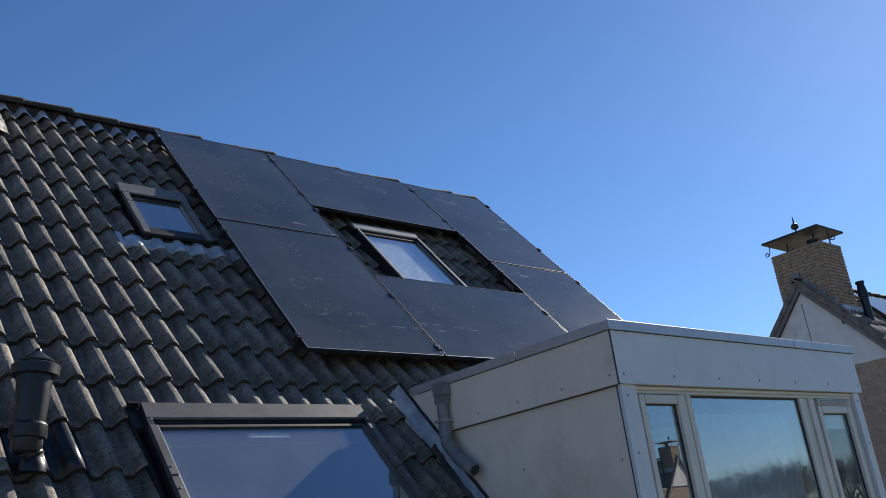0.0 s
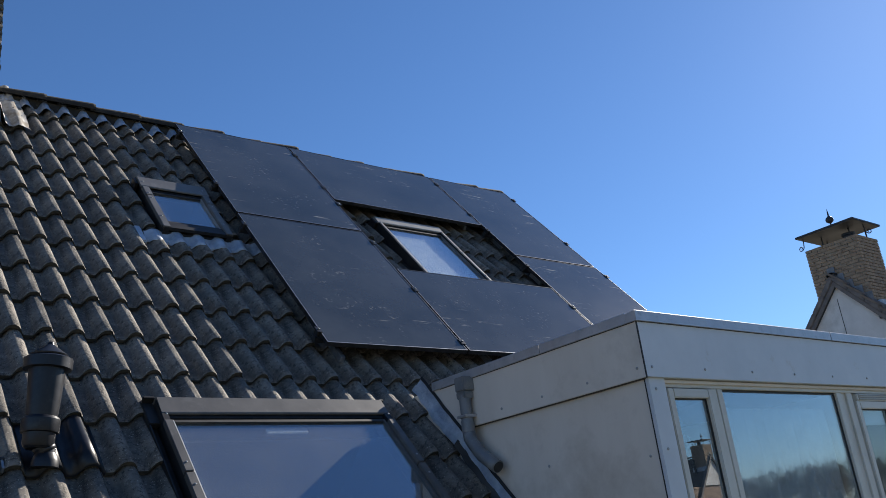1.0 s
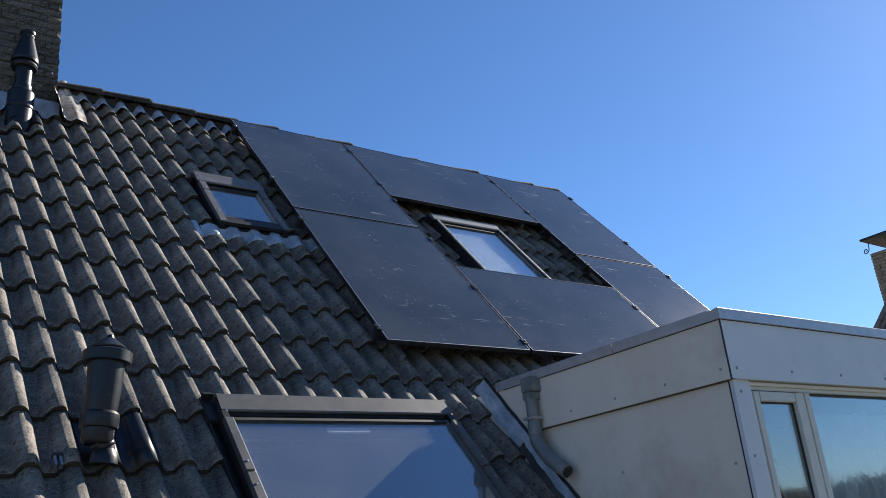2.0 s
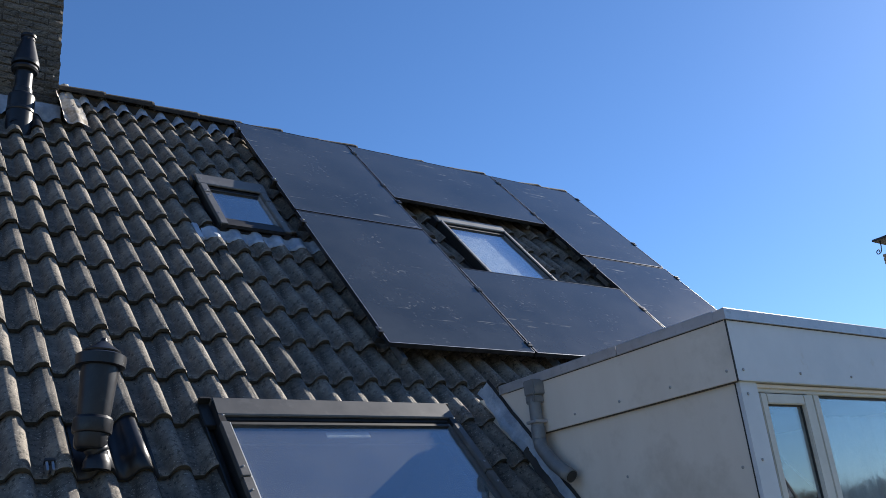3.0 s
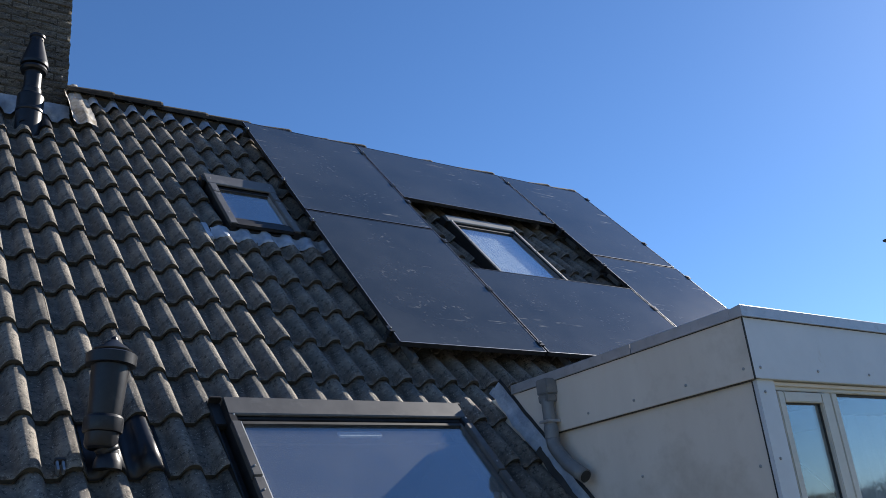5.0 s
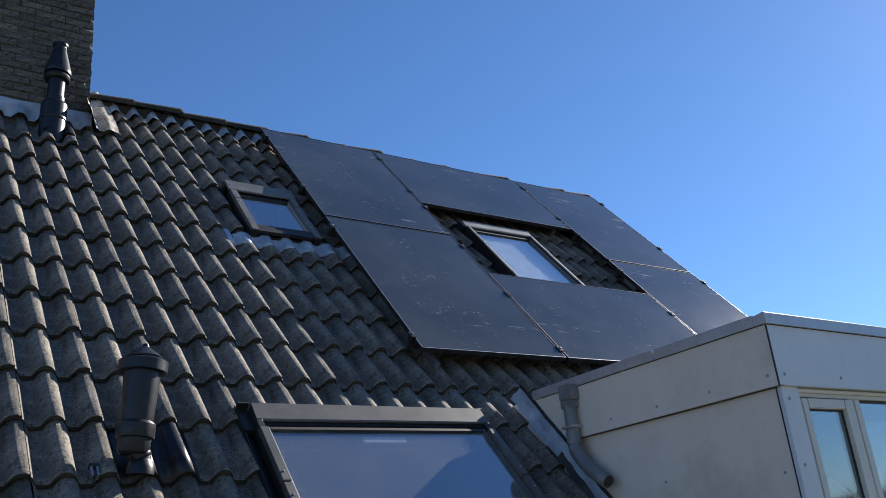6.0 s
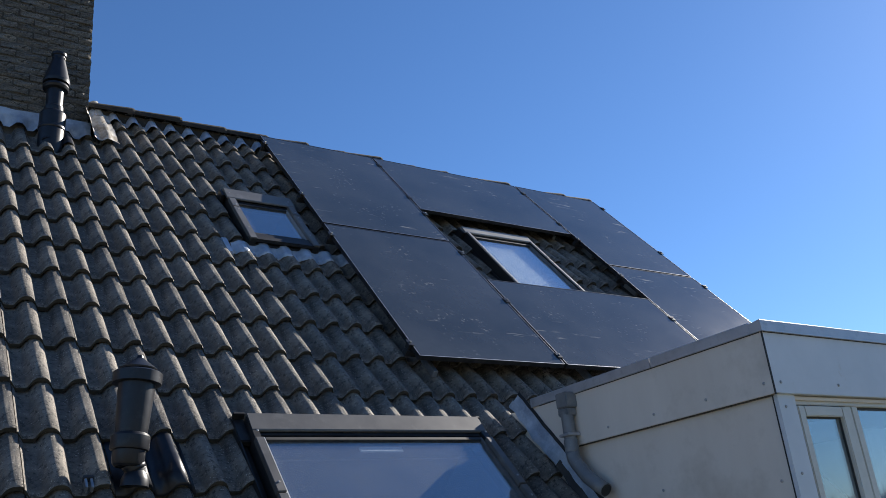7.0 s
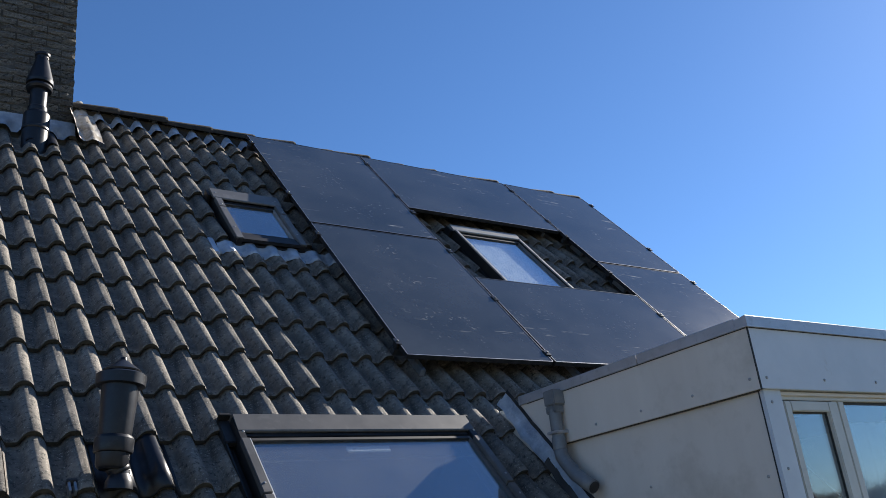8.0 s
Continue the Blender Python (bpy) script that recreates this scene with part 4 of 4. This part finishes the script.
part("core", boxed(cx0 + 0.014, cx1 - 0.014, cy0 + 0.014, cy1 - 0.014, 1.2, 4.55), M_MORTAR, chimney)
part("capstone", boxed(cx0 - 0.05, cx1 + 0.05, cy0 - 0.05, cy1 + 0.05, 4.55, 4.63, 0.01), M_MORTAR, chimney)
BRICK_ME = {}


def chimney_bricks():
    r = random.Random(2)
    for x, z, l in brick_field(cx0, cx1, 2.28, 4.52, 0.1, 3):
        key = (round(l, 2), r.randrange(5))
        if key not in BRICK_ME:
            BRICK_ME[key] = mesh_of("brick", rough_brick(hash(key[1] * 7 + int(key[0] * 100)) % 1000, l - 0.011, COURSE - 0.011, 0.10), M_BRICK)
        part("brick", BRICK_ME[key], None, chimney, at=pose(x + r.uniform(-0.003, 0.003), cy0 + 0.05 + r.uniform(-0.004, 0.004), z, r.uniform(-1.2, 1.2), r.uniform(-0.6, 0.6), r.uniform(-1.2, 1.2)))
    side = brick_field(0.11, cy1 - cy0, 2.28, 4.52, 0.1, 4)
    me = joined_bricks([(side, Matrix.Translation((cx1 - 0.008, cy0, 0)) @ Matrix.Rotation(radians(90), 4, "Z")), (side, Matrix.Translation((cx0 + 0.008, cy1, 0)) @ Matrix.Rotation(radians(-90), 4, "Z"))], M_BRICK)
    tagged(part("side_bricks", me, None, chimney), kind="stuff")


# lead apron of the chimney: upright against the bricks, then dressed over the rolls
bm = bmesh.new()
xs = [cx0 - 0.02 + i * 0.02 for i in range(int((cx1 - cx0 + 0.05) / 0.02) + 1)]
rows = []
for dy, dz, wob in ((-0.016, 0.055, 0.003), (-0.018, 0.02, 0.003), (-0.03, -0.01, 0.006)):
    zb = (cy0 * SP - 0.10) / CP
    rows.append([bm.verts.new((x, cy0 + dy - wob * math.sin(x * 41) * 0.6, zb + dz + wob * math.sin(x * 23))) for x in xs])
for k, v in enumerate((3.03, 2.985)):
    rows.append([bm.verts.new(rp(x, v + 0.008 * math.sin(x * 30), CREST + 0.042 + 0.9 * tile_profile(x - crest_u(v) + ROLL / 2))) for x in xs])
for a, b in zip(rows, rows[1:]):
    for i in range(len(xs) - 1):
        bm.faces.new((a[i], b[i], b[i + 1], a[i + 1])).smooth = True
thing("chimney_apron", "blue-grey lead apron at the foot of the chimney", "flashing", bm=bm, material=M_LEAD)

# crumpled sealed flashing at the chimney's corner
bm = bmesh.new()
r = random.Random(12)
rows = []
for j in range(13):
    v = 2.96 + 0.070 * j
    row = []
    for i in range(9):
        u = cx1 - 0.03 + 0.029 * i * (1.1 - 0.005 * j)
        up = 0.14 * max(0, 1 - i / 2.5)
        row.append(bm.verts.new((u, v + r.uniform(-0.012, 0.012), CREST + 0.045 + up + 0.55 * tile_profile(u - crest_u(v) + ROLL / 2) + r.uniform(-0.012, 0.016))))
    rows.append(row)
for a, b in zip(rows, rows[1:]):
    for i in range(8):
        bm.faces.new((a[i], a[i + 1], b[i + 1], b[i]))
thing("corner_flashing", "crumpled whitish flashing at the chimney corner", "flashing", ROOF, bm=bm, material=M_LEAD_WHITE, smooth=True)

# ---- boiler flue ----
flue = thing("boiler_flue", "black plastic boiler flue with conical terminal", "flue", pose(-1.780, 1.95, 1.985, 0, 1.6, 0))
part("base_sleeve", lathe([(0.072, -0.14), (0.082, -0.10), (0.089, -0.04), (0.089, 0.135), (0.092, 0.14), (0.092, 0.262), (0.086, 0.275), (0.074, 0.285)], 32), M_BLACKPLASTIC, flue)
part("sleeve_ring", lathe([(0.0925, 0.130), (0.0955, 0.137), (0.0955, 0.150), (0.0925, 0.157)], 32), M_BLACKPLASTIC, flue)
part("pipe_socket", lathe([(0.066, 0.28), (0.068, 0.285), (0.068, 0.325), (0.061, 0.332)], 32), M_BLACKPLASTIC, flue)
part("pipe", lathe([(0.060, 0.27), (0.060, 0.56)], 32), M_BLACKPLASTIC, flue)
part("lower_ring", lathe([(0.062, 0.472), (0.086, 0.478), (0.094, 0.494), (0.090, 0.512), (0.066, 0.516)], 32), M_BLACKPLASTIC, flue)
part("cone", lathe([(0.066, 0.527), (0.094, 0.530), (0.097, 0.552), (0.084, 0.60), (0.050, 0.735), (0.045, 0.765)], 32), M_BLACKPLASTIC, flue)
part("terminal_lid", lathe([(0.044, 0.76), (0.046, 0.772), (0.055, 0.780), (0.056, 0.796), (0.05, 0.803)], 32), M_BLACKPLASTIC, flue)
for k in range(6):
    part("vent_slot", boxed(0.046, 0.052, -0.006, 0.006, 0.742, 0.758, 0.001), M_GASKET, flue, at=pose(0, 0, 0, 0, 0, 60 * k + 20))
bm = bmesh.new()
g = [[bm.verts.new((u, v, CREST + 0.034 + tile_profile(u - crest_u(v) + ROLL / 2) * 0.96 + (0.05 * math.exp(-(((u + 1.755) / 0.1) ** 2 + ((v - 2.82) / 0.12) ** 2))))) for u in [-1.85 + 0.0145 * i for i in range(18)]] for v in (2.74, 2.79, 2.84, 2.9, 2.96)]
for a, b in zip(g, g[1:]):
    for i in range(17):
        bm.faces.new((a[i], a[i + 1], b[i + 1], b[i])).smooth = True
part("flue_tile", bm, M_BLACKPLASTIC, flue, at=flue.matrix_basis.inverted() @ ROOF)

# ---- roof vent ----
vent = thing("roof_vent", "black roof vent pipe with a hooded cap", "roof vent", pose(-1.792, -0.508, -0.738, 0, 5, 0))
part("foot_flare", lathe([(0.056, -0.032), (0.055, -0.004), (0.048, 0.014), (0.039, 0.030), (0.037, 0.046)], 28), M_BLACKPLASTIC, vent, at=pose(0.036, 0, 0))
part("stem", lathe([(0.050, 0.044), (0.059, 0.052), (0.064, 0.064), (0.066, 0.118)], 28), M_BLACKPLASTIC, vent)
part("elbow", tube([(0.036, 0, 0.034), (0.031, 0, 0.044), (0.022, 0, 0.054), (0.012, 0, 0.066)], 0.044, 24), M_BLACKPLASTIC, vent)
part("collar", lathe([(0.066, 0.108), (0.076, 0.111), (0.078, 0.118), (0.078, 0.166), (0.072, 0.176), (0.064, 0.180)], 28), M_BLACKPLASTIC, vent)
part("barrel", lathe([(0.063, 0.172), (0.066, 0.20), (0.076, 0.385), (0.076, 0.405)], 28), M_BLACKPLASTIC, vent)
hood = part("hood", lathe([(0.078, 0.385), (0.100, 0.388), (0.102, 0.432), (0.094, 0.438), (0.05, 0.448)], 28), M_BLACKPLASTIC, vent)
part("hat", lathe([(0.040, 0.44), (0.078, 0.446), (0.080, 0.452), (0.040, 0.482), (0.016, 0.500), (0.012, 0.512), (0.004, 0.516)], 28), M_BLACKPLASTIC, hood)
bm = bmesh.new()
v_low = LIP0 - 4 * GAUGE
g = [[bm.verts.new((u, v, CREST + lift + tile_profile(u - crest_u(v) + ROLL / 2))) for u in [-1.82 + 0.0163 * i for i in range(21)]] for v, lift in ((v_low - 0.004, 0.02), (v_low - 0.004, 0.038), (v_low + 0.17, 0.03), (v_low + 0.38, 0.012))]
for a, b in zip(g, g[1:]):
    for i in range(20):
        bm.faces.new((a[i], a[i + 1], b[i + 1], b[i])).smooth = True
part("vent_tile", bm, M_BLACKPLASTIC, vent, at=vent.matrix_basis.inverted() @ ROOF)


# ---- neighbouring houses ----
def neighbour(at, label, tiles=True):
    """A gabled house, gable towards -x, ridge along +x; its own frame has the gable's apex at the origin."""
    ob = thing("house", label, "house", at, group="houses beyond the gardens")
    half, t = 4.6, SP / CP
    zb = GROUND - at.translation.z
    zl = -1.46                                   # foot of the white gable board
    # gable: white board above, brick below
    part("gable_board", prism([(0, 0.03), (zl / t - 0.03, zl), (-zl / t + 0.03, zl)], 0.0, 0.06), M_RENDER, ob, "white gable board with a joint")
    part("board_joint", boxed(-0.004, 0.0, 0.035, 0.045, zl + 0.02, -0.2), M_GASKET, ob)
    wall = part("wall", prism([(-(-zl) / t - 0.02, zl), ((-zl) / t + 0.02, zl), (half, -half * t), (half, zb), (-half, zb), (-half, -half * t)], 0.05, 9.0), M_MORTAR_L, ob)
    part("gable_core", prism([(0, -0.12), (-(-zl) / t, zl), ((-zl) / t, zl)], 0.065, 8.9), M_MORTAR_L, ob)
    # roof slopes
    for s in (-1, 1):
        part("roof", prism([(0, 0.15), (s * (half + 0.4), -(half + 0.4) * t + 0.15), (s * (half + 0.4), -(half + 0.4) * t - 0.02), (0, 0.0)], -0.05, 9.2), M_BITUMEN, ob)
        part("verge_board", prism([(0, 0.10), (s * (half + 0.42), -(half + 0.42) * t + 0.10), (s * (half + 0.42), -(half + 0.42) * t), (0, 0.0)], -0.07, -0.052), M_TILE_DARK, ob)
    if tiles:
        vs, fs = [], []
        for s in (-1, 1):
            m = Matrix.Translation((0, 0, 0.26)) @ (Matrix(((1, 0, 0, 0), (0, CP, -SP, 0), (0, SP, CP, 0), (0, 0, 0, 1))) if s < 0 else Matrix(((-1, 0, 0, 0), (0, -CP, SP, 0), (0, SP, CP, 0), (0, 0, 0, 1))))
            for c in range(9):
                for k in range(29):
                    q = m @ Matrix.Translation((-0.06 + 2 * ROLL * k if s < 0 else 0.06 - 2 * ROLL * (k + 1), -0.38 - GAUGE * c, 0))
                    b = len(vs)
                    vs += [q @ Vector(p) for p in TILE_V]
                    fs += [tuple(i + b for i in f) for f in TILE_F]
        me = bpy.data.meshes.new("roof_tiles")
        me.from_pydata(vs, [], fs)
        me.materials.append(M_TILE_DARK)
        me.shade_smooth()
        tagged(part("roof_tiles", me, None, ob), kind="stuff")
    for k in range(22):
        part("ridge_tile", RIDGE_ME, None, ob, at=pose(0.36 + 0.40 * k, 0, 0.17, 0, 0, 180))
    # verge tiles along both rakes
    VERGE = mesh_of("verge_tile", boxed(-0.03, 0.14, -0.175, 0.185, -0.06, 0.03, 0.012), M_TILE_DARK)
    for s in (-1, 1):
        for c in range(18):
            part("verge_tile", VERGE, None, ob, at=pose(-0.06, s * (0.2 + GAUGE * c) * CP, -(0.2 + GAUGE * c) * SP + 0.20, -s * math.degrees(PITCH)))
    # chimney on the ridge
    ch = part("chimney", boxed(0.02, 0.79, -0.56, 0.36, -0.75, 0.79), M_MORTAR_L, ob, "yellow-brown brick chimney stack")
    f1 = brick_field(-0.37, 0.57, -0.7, 0.79, 0.1, 5)
    f2 = brick_field(0.0, 0.81, -0.7, 0.79, 0.1, 6)
    me = joined_bricks([(f1, Matrix.Translation((0.01, 0, 0)) @ Matrix.Rotation(radians(-90), 4, "Z")), (f2, Matrix.Translation((0, -0.57, 0))), (f2, Matrix.Translation((0.81, 0.37, 0)) @ Matrix.Rotation(radians(180), 4, "Z"))], M_BRICK_Y)
    tagged(part("bricks", me, None, ch), kind="stuff")
    wf = brick_field(0.0, 4.1, -5.0, zl - 0.03, 0.1, 7)
    me = joined_bricks([(wf, Matrix.Translation((0.05, 0.4, 0)) @ Matrix.Rotation(radians(-90), 4, "Z"))], M_BRICK_R)
    tagged(part("bricks", me, None, wall), kind="stuff")
    cap = part("chimney_plate", boxed(-0.12, 0.90, -0.66, 0.44, 1.03, 1.07, 0.008), M_STEEL, ob, "dark sheet cover plate on iron scrolls")
    for x, y in ((0.3, -0.36), (0.3, 0.16), (0.7, -0.46), (0.7, 0.26)):
        part("post", boxed(x - 0.010, x + 0.010, y - 0.010, y + 0.010, 0.79, 1.035), M_STEEL, cap)
    part("flue_pot", lathe([(0.11, 0.79), (0.10, 0.90), (0.115, 0.91), (0.115, 0.95), (0.085, 0.955)], 20), M_STEEL, cap, at=pose(0.36, -0.30, 0))
    for x, y, s in ((0.05, 0.40, 1), (0.75, 0.40, 1), (0.40, -0.60, -1)):      # wrought scrolls under the plate's ends
        curl = [(x, y + s * (0.050 + (0.058 - 0.0018 * k) * math.cos(2.6 + 0.33 * k)), 0.885 + (0.058 - 0.0018 * k) * math.sin(-2.6 - 0.33 * k + 3.4)) for k in range(26)]
        part("scroll", tube([(x, y - s * 0.02, 1.035), (x, y - s * 0.016, 0.96), (x, y - s * 0.006, 0.90)] + curl[2:], 0.009, 8), M_STEEL, cap)
    part("finial", lathe([(0.02, 0.97), (0.014, 1.12), (0.03, 1.125), (0.062, 1.15), (0.072, 1.185), (0.06, 1.22), (0.03, 1.245), (0.016, 1.26), (0.012, 1.32), (0.002, 1.40)], 16), M_STEEL, cap, at=pose(0.25, -0.1, 0.09))
    # stepped lead beside the stack
    for k in range(5):
        part("step_flashing", boxed(-0.016, 0.006, -0.58 + 0.13 * k, -0.44 + 0.13 * k, -0.50 + 0.15 * k, -0.24 + 0.15 * k, 0.004), M_LEAD_GREY, ch, "grey lead step")
    part("side_flashing", boxed(0.0, 0.85, -0.70, -0.565, -0.75, -0.42, 0.01), M_LEAD, ch)
    fl = part("flue_pipe", lathe([(0.07, -1.1), (0.07, -0.30), (0.085, -0.29), (0.085, -0.22), (0.06, -0.05), (0.075, -0.04), (0.075, 0.0)], 20), M_BLACKPLASTIC, ob, "black plastic flue pipe", at=pose(0.62, -0.80, 0.02))
    w = part("roof_panel", boxed(1.3, 3.3, -1.55, -0.20, 0.22, 0.26, 0.004), M_PANEL, ob, "dark panel lying on the roof slope", at=Matrix(((1, 0, 0, 0), (0, CP, -SP, 0), (0, SP, CP, 0), (0, 0, 0, 1))))
    return ob


neighbour(pose(12.0, 2.45, 2.26), "gabled brick house with white gable board and tall chimney")
neighbour(pose(40.75, -29.35, 2.0, 0, 0, -95), "brick house with white gable across the gardens", tiles=False)


# ---- bare trees across the gardens, mirrored in the dormer's panes ----
def bare_tree(seed, x, y, height, spread=0.62, bole=0.3, label="bare leafless garden tree in early spring"):
    """A leafless tree of the given height: trunk, limbs and a haze of twigs."""
    r = random.Random(seed)
    ob = thing("tree", label, "tree", pose(x, y, GROUND), group="bare trees")
    vs, fs = [], []
    tw_v, tw_f = [], []

    def limb(p, d, l, rad, depth):
        q = p + d * l
        tgt_v, tgt_f = (vs, fs) if depth < 2 else (tw_v, tw_f)
        a = d.orthogonal().normalized()
        b = d.cross(a)
        k = len(tgt_v)
        n = 6 if depth < 2 else 3
        for c, rr in ((p, rad), (q, rad * 0.62)):
            for i in range(n):
                w = 2 * math.pi * i / n
                tgt_v.append(c + a * (rr * math.cos(w)) + b * (rr * math.sin(w)))
        tgt_f.extend([(k + i, k + (i + 1) % n, k + n + (i + 1) % n, k + n + i) for i in range(n)])
        if depth >= 6:
            return
        for _ in range(4 if depth in (1, 2) else 3):
            e = (d + Vector((r.uniform(-1, 1), r.uniform(-1, 1), r.uniform(-0.6, 0.7))) * spread).normalized()
            limb(p + d * l * r.uniform(0.45, 1.0), e, l * r.uniform(0.55, 0.8), max(0.008, rad * 0.55), depth + 1)

    limb(Vector((0, 0, 0)), Vector((0, 0, 1)), bole, 0.022, 0)
    s = height / max(v.z for v in vs + tw_v)
    for nm, v, f, m, n in (("trunk", vs, fs, M_BARK, 6), ("twigs", tw_v, tw_f, M_TWIG, 3)):
        out = []
        for k in range(0, len(v), n):
            c = sum(v[k:k + n], Vector()) / n
            for p in v[k:k + n]:
                out.append(c * s + (p - c) * (s if n == 6 else 1.0))
        me = bpy.data.meshes.new(nm)
        me.from_pydata(out, [], f)
        me.materials.append(m)
        part(nm, me, None, ob)
    return ob


bare_tree(5, 35.6, -19.6, 7.1, 0.95, 0.22, "rounded bare garden tree with fine pale twigs")
first = bare_tree(3, 92, -73, 10.0, 0.8)
second = bare_tree(9, 112, -64, 10.6, 0.75)
for k in range(120):
    src = first if k % 2 else second
    a = radians(-14 - 46 * k / 119 + rng.uniform(-0.4, 0.4))
    d = rng.uniform(108, 132)
    copy_thing(src, pose(d * math.cos(a), d * math.sin(a), GROUND, 0, 0, rng.uniform(0, 360)))

# a small metal clip on the tiles beside the vent
clip = thing("tile_clip", "small bright metal clip hooked over a tile edge", "clip", ROOF @ pose(-1.93, LIP0 - 4 * GAUGE - 0.002, CREST - 0.002))
for k in range(2):
    part("prong", boxed(-0.016 + 0.022 * k, -0.006 + 0.022 * k, -0.006, 0.05, 0.0, 0.03, 0.002), M_ALU, clip)
part("bridge", boxed(-0.02, 0.02, 0.045, 0.06, 0.006, 0.034, 0.002), M_STEEL, clip)

place_tiles()
chimney_bricks()
